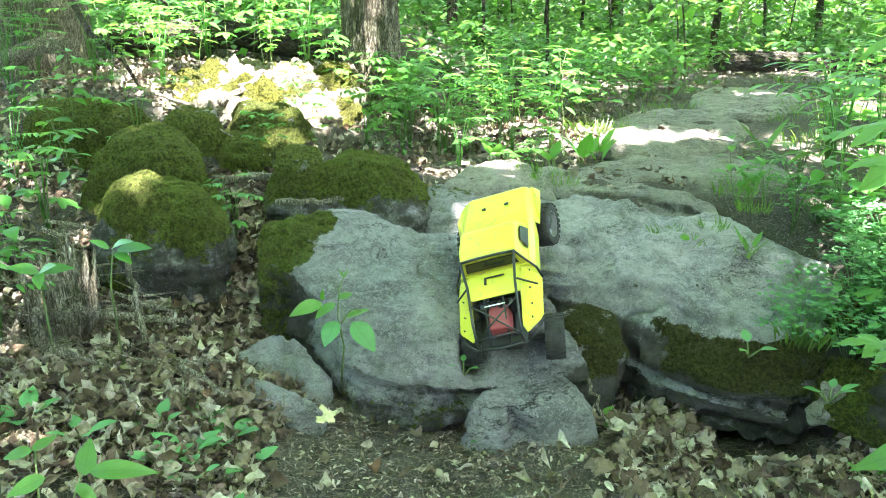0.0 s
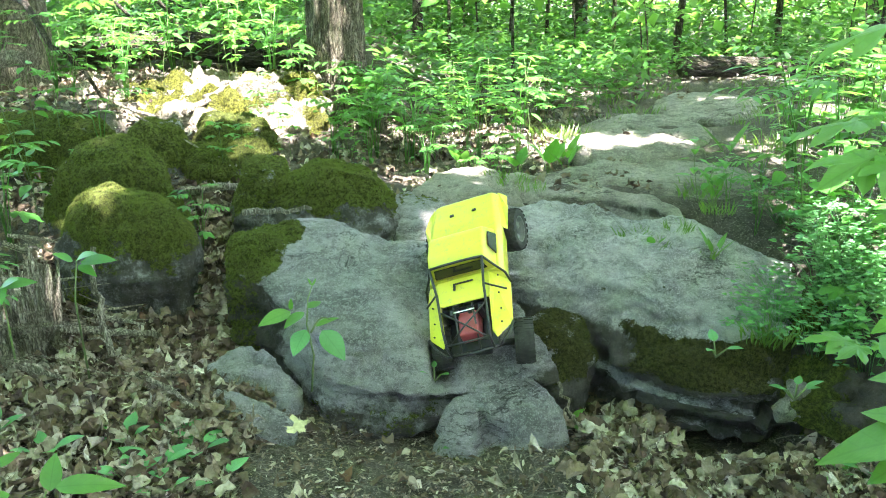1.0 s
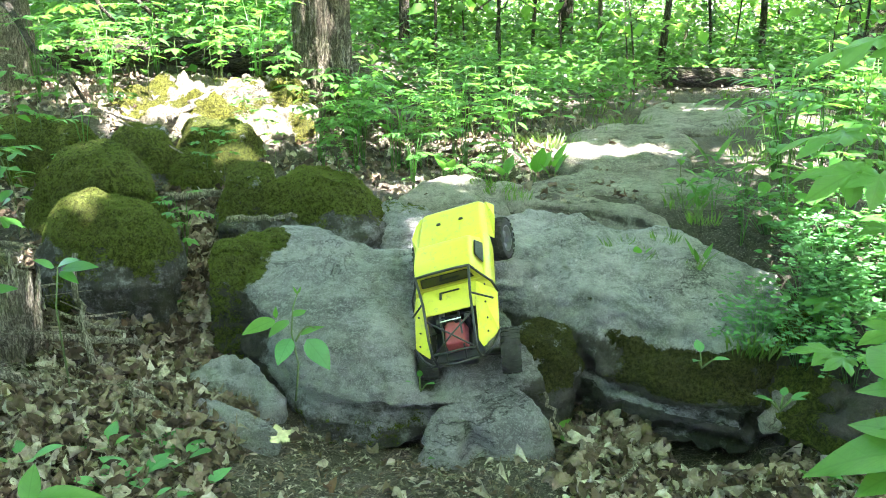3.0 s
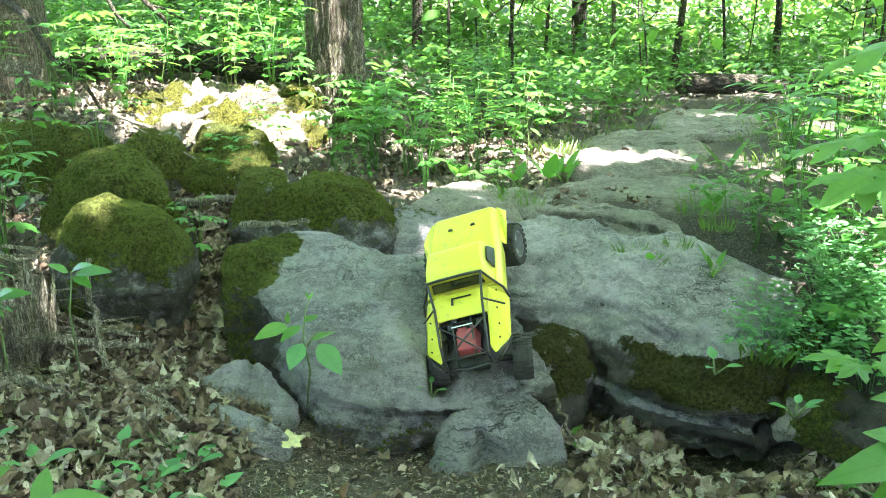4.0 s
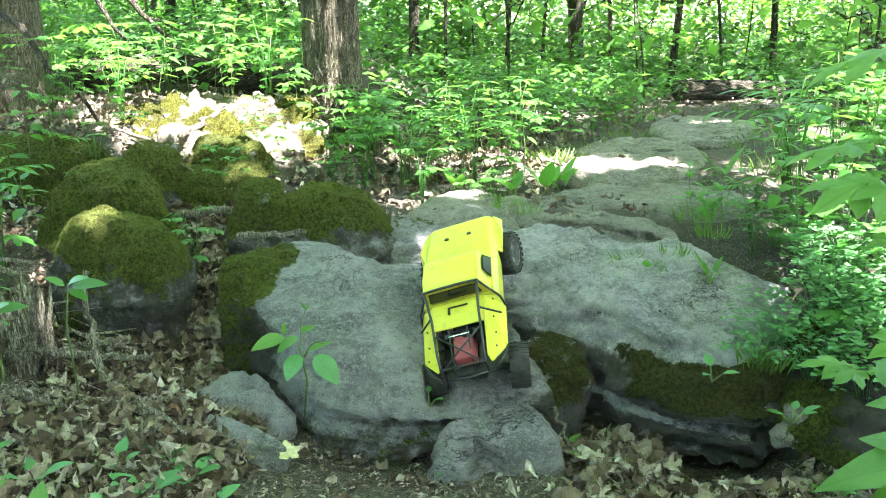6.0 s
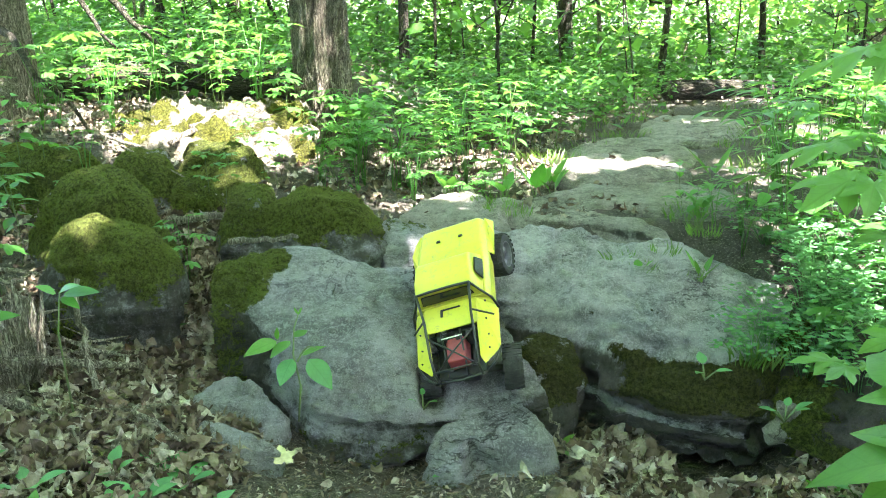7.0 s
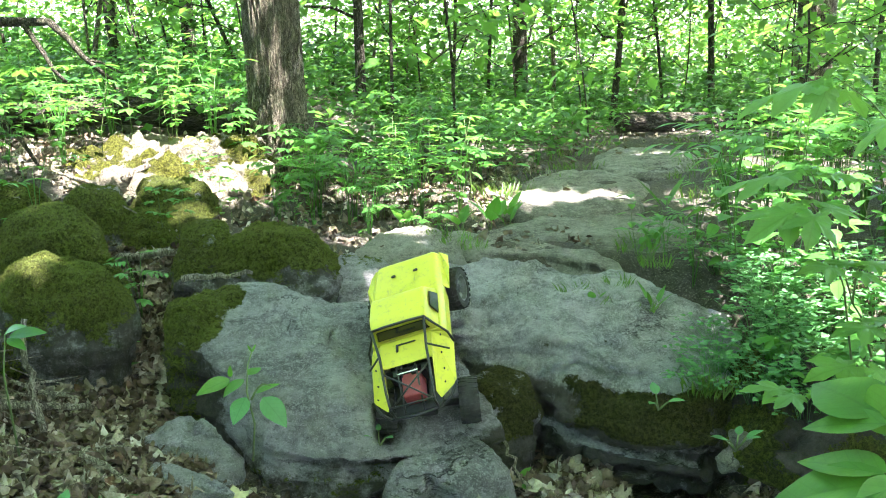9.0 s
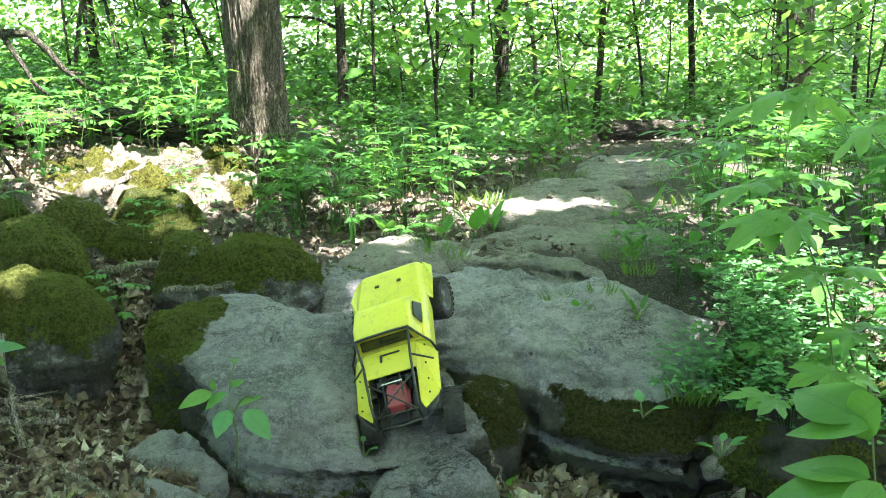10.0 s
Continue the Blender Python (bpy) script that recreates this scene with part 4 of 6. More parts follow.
# ---- plants ----
LEAVES = {
    "maple": [leaf_mesh("leaf", lobed(0.2, 0.10, 5 + i), 1.0, LEAF) for i in range(3)],
    "pale_maple": [leaf_mesh("leaf", lobed(0.14, 0.08, 15 + i), 1.0, LEAF_PALE) for i in range(3)],
    "ovate": [leaf_mesh("leaf", ovate(0.52, 0.18, 0.12 + 0.12 * i, 6), 1.0, LEAF) for i in range(3)],
    "narrow": [leaf_mesh("leaf", ovate(0.34, 0.22, 0.1 + 0.1 * i, 5), 1.0, LEAF) for i in range(2)],
    "round": [leaf_mesh("leaflet", rounded(9), 1.0, LEAF_BLUE)],
    "broad": [leaf_mesh("leaf", ovate(0.55, 0.16, 0.10 + 0.1 * i, 9), 1.0, LEAF_NEAR) for i in range(3)],
    "cool": [leaf_mesh("leaf", ovate(0.62, 0.16, 0.15, 8), 1.0, LEAF_BLUE)],
    "long": [leaf_mesh("leaf", ovate(0.28, 0.3, 0.05, 8), 1.0, LEAF_NEAR)],
}


def leaf_on(parent, kind, a, axis, normal, length, rng, width=1.0):
    """One leaf from its stalk end a along axis, upper side to normal."""
    y = Vector(axis).normalized()
    x = y.cross(Vector(normal))
    x = x.normalized() if x.length > 1e-4 else y.orthogonal().normalized()
    z = x.cross(y)
    ob = new("leaflet" if kind == "round" else "leaf", rng.choice(LEAVES[kind]))
    ob.parent = parent
    m = Matrix((x * width * length, y * length, z * length)).transposed().to_4x4()
    m.translation = Vector(a)
    ob.matrix_local = m
    return ob


def stem_part(parent, pts, r0, r1, material=None, name="stem"):
    n = len(pts)
    return part(name, mesh_of(name, *tube(pts, [r0 + (r1 - r0) * i / (n - 1) for i in range(n)], 5), material or STEM), None, parent)


def arc(a, b, rise, n=6):
    a, b = Vector(a), Vector(b)
    return [a.lerp(b, i / (n - 1)) + Vector((0, 0, rise * math.sin(math.pi * i / (n - 1)))) for i in range(n)]


def herb(kind, height, pairs, size, label, seed, lean=0.15, name="forest_herb", category="plant", level=0.15):
    """An upright plant: one stem, pairs of leaves that grow to the top."""
    rng = random.Random(seed)
    ob = empty(name, pose(0, 0, 0), label, category, "forest floor plants")
    w = rng.uniform(0, 6.28)
    tip = Vector((lean * height * math.cos(w), lean * height * math.sin(w), height))
    pts = [Vector((0, 0, -0.04))] + [tip * t + Vector((0.02 * math.sin(4 * t + seed), 0.02 * math.cos(3 * t), 0)) * height for t in (0.25, 0.5, 0.75, 1)]
    stem_part(ob, pts, 0.0019, 0.0010)
    for i in range(pairs):
        t = 0.3 + 0.7 * (i + 1) / pairs
        p = tip * t + Vector((0.02 * math.sin(4 * t + seed), 0.02 * math.cos(3 * t), 0)) * height
        a0 = w + i * 1.57 + rng.uniform(-0.3, 0.3)
        top = i == pairs - 1
        for j in range(4 if top else 2):
            a = a0 + j * (1.57 if top else 3.14) + rng.uniform(-0.25, 0.25)
            ax = Vector((math.cos(a), math.sin(a), rng.uniform(-0.25, level + 0.15)))
            leaf_on(ob, kind, p + ax * 0.02, ax, (rng.gauss(0, 0.2), rng.gauss(0, 0.2), 1), size * rng.uniform(0.7, 1.15) * (0.75 if top and j > 1 else 1), rng)
    return ob


def leaf_piece(shape, a, axis, normal, length):
    """One leaf's verts and faces, to be joined into a compound leaf."""
    y = Vector(axis).normalized()
    x = y.cross(Vector(normal)).normalized()
    z = x.cross(y)
    return [Vector(a) + (x * v[0] + y * v[1] + z * v[2]) * length for v in shape[0]], shape[1]


def pinnate(height, fronds, label, seed, size=0.05):
    """A plant with arching compound leaves of paired narrow leaflets."""
    rng = random.Random(seed)
    ob = empty("forest_herb", pose(0, 0, 0), label, "plant", "forest floor plants")
    for k in range(fronds):
        a = 6.28 * k / fronds + rng.uniform(-0.4, 0.4)
        out = Vector((math.cos(a), math.sin(a), 0))
        z0 = height * rng.uniform(0.55, 1.0)
        b = Vector((0, 0, z0)) + out * height * rng.uniform(0.35, 0.6)
        pts = [Vector((0, 0, -0.03)), Vector((0, 0, z0 * 0.6)) + out * 0.02, Vector((0, 0, z0)) + out * height * 0.15, b]
        pieces = [tube(pts, [0.002, 0.0018, 0.0014, 0.0008], 4)]
        for i in range(4):
            p = pts[2].lerp(pts[3], 0.2 + 0.26 * i)
            for s in (-1, 1):
                ax = Vector((-out.y, out.x, 0)) * s + out * 0.6 + Vector((0, 0, rng.uniform(-0.2, 0.1)))
                pieces.append(leaf_piece(NARROW, p, ax, (rng.gauss(0, 0.15), rng.gauss(0, 0.15), 1), size * rng.uniform(0.8, 1.3)))
        part("compound_leaf", mesh_of("compound_leaf", *joined(pieces), LEAF), None, ob)
    return ob


def columbine(height, stems, label, seed, size=0.021, spread=0.16):
    """A clump of thin stalks, each with threes of rounded leaflets."""
    rng = random.Random(seed)
    ob = empty("rounded_leaf_clump", pose(0, 0, 0), label, "plant", "rounded-leaf clumps")
    for k in range(stems):
        a, r = rng.uniform(0, 6.28), spread * math.sqrt(rng.random())
        top = Vector((r * math.cos(a), r * math.sin(a), height * rng.uniform(0.25, 1.0)))
        pieces = [tube([Vector((top.x * 0.15, top.y * 0.15, -0.03)), Vector((top.x * 0.5, top.y * 0.5, top.z * 0.6)), top], [0.0010, 0.0008, 0.0006], 4)]
        b = rng.uniform(0, 6.28)
        for i in range(3):
            w = b + i * 2.09
            ax = Vector((math.cos(w), math.sin(w), rng.uniform(-0.15, 0.15)))
            pieces.append(leaf_piece(ROUND, top + ax * 0.006, ax, (rng.gauss(0, 0.3), rng.gauss(0, 0.3) - 0.25, 1), size * rng.uniform(0.8, 1.2)))
        part("compound_leaf", mesh_of("compound_leaf", *joined(pieces), LEAF_BLUE), None, ob)
    return ob


def rosette(leaves, size, label, seed, kind="broad", steep=0.9, name="broadleaf_rosette"):
    rng = random.Random(seed)
    ob = empty(name, pose(0, 0, 0), label, "plant")
    for k in range(leaves):
        a = 6.28 * k / leaves + rng.uniform(-0.4, 0.4)
        ax = Vector((math.cos(a), math.sin(a), steep * rng.uniform(0.6, 1.5)))
        stem_part(ob, [Vector((0, 0, -0.02)), ax.normalized() * 0.03], 0.003, 0.002, name="stalk")
        leaf_on(ob, kind, ax.normalized() * 0.028, ax, (-ax.x * 0.8, -ax.y * 0.8, 1), size * rng.uniform(0.75, 1.2), rng)
    return ob


KINDS = {
    "maple": [herb("maple", 0.30, 3, 0.085, "young maple seedling with lobed green leaves", 21 + i, name="maple_seedling", category="seedling") for i in range(3)],
    "ovate": [herb("ovate", 0.34, 5, 0.075, "leafy green forest herb on a thin stem", 31 + i) for i in range(4)],
    "narrow": [herb("narrow", 0.42, 6, 0.085, "tall green herb with narrow leaves", 41 + i) for i in range(3)],
    "pinnate": [pinnate(0.36, 6, "green herb with feathered leaves", 51 + i) for i in range(3)],
    "columbine": [columbine(0.15, 44, "clump of rounded blue-green leaflets", 61 + i) for i in range(3)],
    "small": [herb("ovate", 0.12, 2, 0.05, "small green seedling in leaf litter", 71 + i, name="seedling", category="seedling") for i in range(3)],
}
FIRST = {}


def plant(kind, x, y, z, scale, spin, tilt=0.0):
    """Sets out the first of a variant itself, then copies."""
    prng = random.Random(round(x * 977 + y * 131, 3))
    src = prng.choice(KINDS[kind])
    m = pose(x, y, z, tilt, 0, spin) @ Matrix.Scale(scale, 4)
    if src.name not in FIRST:
        FIRST[src.name] = src
        src.matrix_basis = m
        src.scale = (scale,) * 3
        return src
    ob = copy_thing(src, Matrix())
    ob.matrix_basis = m
    return ob


def on_trail(x, y):
    return y > 3.0 and abs(x - (0.72 + (y - 3.3) * 0.58)) < 0.36 + 0.05 * (y - 3)


def bed(kinds, box, count, scale, seed, skip=None):
    """Plants strewn over a stretch of ground."""
    rng = random.Random(seed)
    k = 0
    while k < count:
        x, y = rng.uniform(box[0], box[1]), rng.uniform(box[2], box[3])
        k += 1
        if on_trail(x, y) or (skip and skip(x, y)):
            continue
        plant(rng.choice(kinds), x, y, gz(x, y) + box[4], rng.uniform(*scale), rng.uniform(0, 360), rng.uniform(-8, 8))


# Right bank: rounded-leaf clumps by the ledge's edge, herbs and seedlings behind.
for k, (x, y, z, s) in enumerate([(0.97, 2.12, 0.40, 0.75), (1.04, 2.20, 0.42, 0.9), (1.19, 2.30, 0.46, 1.0), (1.22, 2.22, 0.45, 1.1), (1.28, 2.42, 0.48, 1.1), (1.30, 2.52, 0.50, 1.0), (1.38, 2.30, 0.46, 1.2), (1.42, 2.55, 0.5, 1.1), (1.30, 2.08, 0.42, 1.0), (1.5, 2.15, 0.42, 1.1), (1.22, 2.68, 0.52, 0.9), (1.10, 2.08, 0.36, 0.9), (1.2, 1.98, 0.36, 0.9), (1.35, 1.95, 0.4, 1.0), (1.5, 2.4, 0.48, 1.1), (1.18, 2.12, 0.4, 1.1), (1.27, 2.3, 0.46, 1.2), (1.36, 2.18, 0.44, 1.2), (1.45, 2.02, 0.42, 1.1), (1.55, 2.28, 0.46, 1.2), (1.62, 2.5, 0.5, 1.2), (1.34, 2.48, 0.5, 1.1)]):
    plant("columbine", x, y, min(z, 0.31 + 0.40 * (y - 2.12)), s, k * 77)
bed(["maple", "ovate", "pinnate", "narrow"], (1.2, 2.6, 2.5, 4.2, 0.0), 95, (0.9, 1.5), 3, lambda x, y: x < 1.22 + (y - 2.5) * 0.30)
bed(["maple", "ovate", "ovate"], (1.15, 2.0, 1.9, 2.7, 0.0), 34, (0.6, 1.2), 4)
bed(["ovate", "pinnate", "small"], (0.98, 1.35, 2.55, 3.2, -0.02), 14, (0.5, 0.8), 5)
bed(["narrow", "ovate", "maple", "pinnate"], (1.9, 3.8, 4.0, 6.0, 0.0), 44, (0.8, 1.2), 6, lambda x, y: y > 5.3 and x < 3.0)
bed(["narrow", "ovate", "pinnate"], (1.6, 2.3, 6.2, 6.65, 0.0), 9, (0.6, 0.9), 16)
# Between the big tree and the trail.
bed(["pinnate", "narrow", "ovate", "maple"], (-0.35, 0.75, 3.5, 4.5, 0.0), 62, (0.6, 1.05), 7)
bed(["ovate", "small", "pinnate"], (-0.45, 0.50, 3.25, 3.6, 0.0), 26, (0.4, 0.75), 8)
bed(["narrow", "pinnate", "ovate"], (0.2, 1.3, 4.3, 5.6, 0.0), 34, (0.7, 1.1), 9)
bed(["ovate", "maple", "small"], (-0.75, -0.4, 3.1, 3.7, 0.05), 8, (0.5, 0.8), 10)
# Left bank and round the old tree.
bed(["maple", "ovate", "pinnate"], (-2.0, -1.15, 2.0, 3.3, 0.0), 34, (0.6, 1.1), 11)
bed(["ovate", "maple", "pinnate"], (-2.6, -1.3, 3.3, 4.4, 0.1), 26, (0.6, 1.0), 12)
bed(["maple", "ovate", "narrow"], (-2.6, -0.5, 4.7, 6.2, 0.0), 45, (0.8, 1.3), 13)
bed(["ovate", "maple"], (-1.5, -0.55, 3.9, 4.5, 0.12), 9, (0.5, 0.9), 14)


def undergrowth(seed, count, xr, yr, hi, size):
    """The unbroken green floor of the woods behind."""
    rng = np.random.default_rng(seed)
    y = rng.uniform(yr[0], yr[1], count)
    x = rng.uniform(xr[0], xr[1], count) * (y + 1)
    off = np.abs(x - (0.72 + (y - 3.3) * 0.58)) > np.where(y < 6.6, 0.42 + 0.05 * (y - 3), 0.0)
    off &= ~((x > 1.5) & (x < 4.2) & (y < 6.9) & (y > 4.9 + 0.25 * x))
    x, y = x[off], y[off]
    m = 26
    c = np.repeat(np.stack([x, y, ground_z(x, y) + rng.uniform(0.08, 1, len(x)) * hi], 1), m, 0)
    p = c + rng.normal(0, 1, c.shape) * (0.16, 0.16, 0.05)
    axis, nrm = scatter_axes(rng, len(p), -0.1, 0.3)
    ob = new("undergrowth", cloud("undergrowth", SIMPLE, p, axis, nrm, rng.uniform(size[0], size[1], len(p)), LEAF_LOW))
    tagged(ob, "dense green undergrowth on the forest floor", "undergrowth", kind="stuff")


undergrowth(1, 800, (-0.65, 0.75), (5.0, 9.5), 0.32, (0.05, 0.10))
undergrowth(2, 900, (-0.65, 0.75), (8.0, 16.0), 0.6, (0.07, 0.13))


def grass(seed, spots, count, length, label):
    """Blades in tufts round the given spots."""
    rng = np.random.default_rng(seed)
    pos, ax = [], []
    for x, y, z, r in spots:
        a, d = rng.uniform(0, 6.28, count), r * np.sqrt(rng.random(count))
        px, py = x + d * np.cos(a), y + d * np.sin(a)
        pos.append(np.stack([px, py, np.maximum(z, ground_z(px, py)) if y > 3.3 else np.full(count, z)], 1))
        ax.append(np.stack([np.cos(a) * 0.5 * rng.random(count), np.sin(a) * 0.5 * rng.random(count), np.full(count, 1.0)], 1))
    pos, ax = np.concatenate(pos), np.concatenate(ax)
    ob = new("grass", cloud("grass", BLADE, pos, ax, ax[:, [1, 0, 2]] * (1, -1, 0) + (0.01, 0, 0), rng.uniform(0.5, 1.2, len(pos)) * length, GRASS))
    tagged(ob, label, "grass", kind="stuff")


grass(1, [(0.36, 3.06, 0.555, 0.06), (0.42, 2.99, 0.545, 0.05), (0.30, 3.14, 0.56, 0.04), (0.97, 2.82, 0.55, 0.06), (1.05, 3.0, 0.54, 0.08), (1.0, 2.66, 0.53, 0.05), (0.90, 2.45, 0.43, 0.03), (0.76, 2.50, 0.45, 0.04), (0.70, 2.56, 0.47, 0.05), (0.86, 2.62, 0.48, 0.05)], 50, 0.05, "short green grass in cracks of the rock")
grass(2, [(0.62, 3.62, 0.56, 0.12), (0.72, 3.95, 0.56, 0.12), (0.9, 4.25, 0.56, 0.15), (1.2, 4.75, 0.55, 0.15), (1.75, 4.3, 0.54, 0.18), (1.9, 4.6, 0.54, 0.18), (2.2, 5.2, 0.54, 0.2), (1.55, 3.7, 0.54, 0.12), (1.3, 5.4, 0.55, 0.2), (0.6, 3.85, 0.6, 0.12), (1.6, 6.1, 0.56, 0.25), (2.4, 6.0, 0.55, 0.25)], 60, 0.065, "long green grass beside the trail")
grass(3, [(0.95, 2.10, 0.31, 0.05), (1.0, 2.10, 0.30, 0.05)], 40, 0.07, "thin grass hanging on the ledge")

for x, y, z, n, s, spin, wd in [(1.33, 3.58, 0.55, 2, 0.17, 0, "long"), (0.53, 3.38, 0.55, 3, 0.12, 40, "ovate"), (0.60, 3.36, 0.55, 2, 0.10, 10, "long"), (1.02, 2.78, 0.54, 5, 0.06, 20, "long"), (1.08, 2.95, 0.54, 5, 0.07, 0, "ovate"), (0.93, 2.47, 0.435, 4, 0.08, 50, "long"), (0.745, 2.50, 0.455, 3, 0.045, 0, "ovate"), (0.62, 3.52, 0.55, 4, 0.13, 30, "ovate"), (0.40, 3.30, 0.56, 4, 0.09, 70, "ovate"), (0.18, 3.36, 0.56, 4, 0.09, 20, "ovate")]:
    ob = rosette(n, s, "narrow upright leaves growing at the edge of the rock", int(x * 100 + y * 10), wd, 1.6)
    ob.matrix_basis = pose(x, y, z, 0, 0, spin)

# Level leaf sprays of herbs that stand in the sun round the slab.
for k, (x, y, s) in enumerate([(-1.35, 3.95, 1.0), (-1.15, 4.35, 1.2), (-0.95, 4.3, 1.3), (-0.75, 4.35, 1.3), (-0.62, 4.2, 1.1), (-1.5, 4.2, 1.3), (-1.3, 4.5, 1.4), (-1.0, 4.6, 1.4), (-0.7, 4.6, 1.2), (-1.7, 4.0, 1.1), (-0.55, 4.0, 0.9)]):
    plant("maple" if k % 3 else "pinnate", x, y, gz(x, y) + 0.06, s, 50 * k)


# ---- plants close to the camera ----
def shoot(name, label, stems, leaves, category="plant", seed=1, shrink=1.0):
    """A plant from its stem lines and leaves: stalk end, tip, upper side, width."""
    rng = random.Random(seed)
    base = stems[0][0]
    ob = empty(name, pose(*base), label, category)
    for pts in stems:
        pts = [Vector(p) - Vector(base) for p in pts]
        if len(pts) == 2:
            pts = arc(pts[0], pts[1], 0.02)
        stem_part(ob, pts, 0.003, 0.0014)
    for kind, a, b, nrm, w in leaves:
        a, b = Vector(a) - Vector(base), Vector(b) - Vector(base)
        leaf_on(ob, kind, a, b - a, nrm, (b - a).length * shrink, rng, w)
    return ob


shoot("slab_seedling", "green seedling with broad leaves in front of the slab",
      [[(-0.26, 1.97, 0.25), (-0.245, 1.95, 0.36), (-0.26, 1.96, 0.44), (-0.257, 1.985, 0.50), (-0.245, 2.01, 0.535)], [(-0.25, 1.955, 0.42), (-0.20, 1.965, 0.45)]],
      [("cool", (-0.262, 1.955, 0.428), (-0.296, 1.895, 0.378), (-0.3, -0.7, 0.6), 1.15), ("cool", (-0.222, 1.958, 0.424), (-0.150, 1.905, 0.360), (0.3, -0.6, 0.7), 1.0), ("broad", (-0.300, 1.968, 0.472), (-0.380, 1.905, 0.468), (0.1, -0.5, 0.9), 0.9),
       ("broad", (-0.268, 1.972, 0.470), (-0.315, 1.905, 0.452), (-0.2, -0.4, 0.9), 0.9), ("broad", (-0.238, 1.965, 0.432), (-0.175, 1.99, 0.460), (0, -0.2, 1), 0.7), ("broad", (-0.257, 1.985, 0.475), (-0.225, 2.02, 0.49), (0, -0.3, 1), 1.2),
       ("long", (-0.30, 1.975, 0.475), (-0.295, 1.96, 0.515), (0, -1, 0.3), 1.2), ("long", (-0.246, 2.0, 0.53), (-0.235, 2.01, 0.55), (0, -1, 0.3), 1.0), ("long", (-0.246, 2.0, 0.53), (-0.26, 2.01, 0.55), (0, -1, 0.3), 1.0)], "seedling", shrink=0.88)
shoot("broadleaf_plant", "plant with large pointed bright green leaves",
      [[(0.970, 1.20, 0.10), (0.960, 1.22, 0.35), (0.945, 1.24, 0.53)], [(0.990, 1.24, 0.10), (0.990, 1.26, 0.40), (0.970, 1.27, 0.60)]],
      [("broad", (0.930, 1.20, 0.535), (0.842, 1.345, 0.505), (0, -0.35, 1), 1.0), ("broad", (0.925, 1.17, 0.53), (0.735, 1.32, 0.462), (0, -0.35, 1), 0.85), ("broad", (0.955, 1.25, 0.60), (0.855, 1.362, 0.560), (0, -0.4, 1), 0.9),
       ("broad", (0.960, 1.28, 0.60), (0.915, 1.45, 0.625), (-0.2, -0.6, 0.8), 1.3), ("broad", (0.970, 1.25, 0.65), (0.950, 1.33, 0.56), (-0.5, -0.6, 0.6), 1.3), ("broad", (0.930, 1.17, 0.54), (0.840, 1.14, 0.49), (0.1, -0.4, 0.9), 1.0), ("broad", (0.970, 1.2, 0.58), (1.070, 1.12, 0.55), (0.1, -0.2, 0.9), 1.0),
       ("broad", (0.920, 1.20, 0.50), (0.800, 1.23, 0.43), (0, -0.3, 1), 1.0)])
shoot("maple_shoot", "tall maple shoot with broad pale green leaves over the bank",
      [[(1.485, 1.8, 0.319), (1.407, 1.78, 0.704), (1.302, 1.74, 0.981), (1.148, 1.72, 1.124), (1.069, 1.72, 1.175)], [(1.302, 1.74, 0.981), (1.03, 1.38, 1.128)], [(1.365, 1.76, 0.872), (1.109, 1.45, 1.043)]],
      [("pale_maple", (1.069, 1.72, 1.175), (0.882, 1.8, 1.121), (0.05, -0.16, 1), 0.9),
       ("pale_maple", (1.046, 1.7, 1.164), (0.999, 1.66, 1.095), (-0.2, -0.8, 0.5), 0.9),
       ("pale_maple", (1.03, 1.38, 1.128), (0.939, 1.42, 1.059), (0.1, -0.2, 1), 0.9),
       ("pale_maple", (1.093, 1.75, 1.155), (1.196, 1.8, 1.1), (0, -0.10, 1), 0.9),
       ("pale_maple", (1.109, 1.45, 1.043), (1.063, 1.5, 1.018), (0, -0.10, 1), 0.9)], "seedling")
shoot("maple_shoot", "maple shoot with level tiers of lobed green leaves",
      [[(1.272, 1.9, 0.398), (1.198, 1.85, 0.67), (1.077, 1.75, 0.861), (1.003, 1.66, 0.913)], [(1.103, 1.77, 0.83), (1.093, 1.8, 0.918), (1.091, 1.84, 0.957)]],
      [("pale_maple", (1.06, 1.8, 0.961), (0.9, 1.92, 0.928), (0, -0.10, 1), 1.1),
       ("pale_maple", (1.109, 1.82, 0.951), (1.265, 1.9, 0.939), (0, -0.10, 1), 1),
       ("pale_maple", (1.091, 1.84, 0.957), (1.069, 2, 0.949), (0, -0.10, 1), 1),
       ("pale_maple", (0.972, 1.62, 0.917), (0.831, 1.58, 0.875), (0.05, -0.35, 1), 0.85),
       ("pale_maple", (1.003, 1.66, 0.913), (0.867, 1.75, 0.887), (0, -0.10, 1), 1),
       ("pale_maple", (1.015, 1.66, 0.91), (1.107, 1.62, 0.893), (0, -0.2, 1), 0.9),
       ("pale_maple", (1.03, 1.7, 0.908), (1.156, 1.85, 0.891), (0, -0.10, 1), 1),
       ("pale_maple", (0.984, 1.6, 0.915), (0.924, 1.5, 0.87), (0, -0.6, 0.8), 0.9)], "seedling")
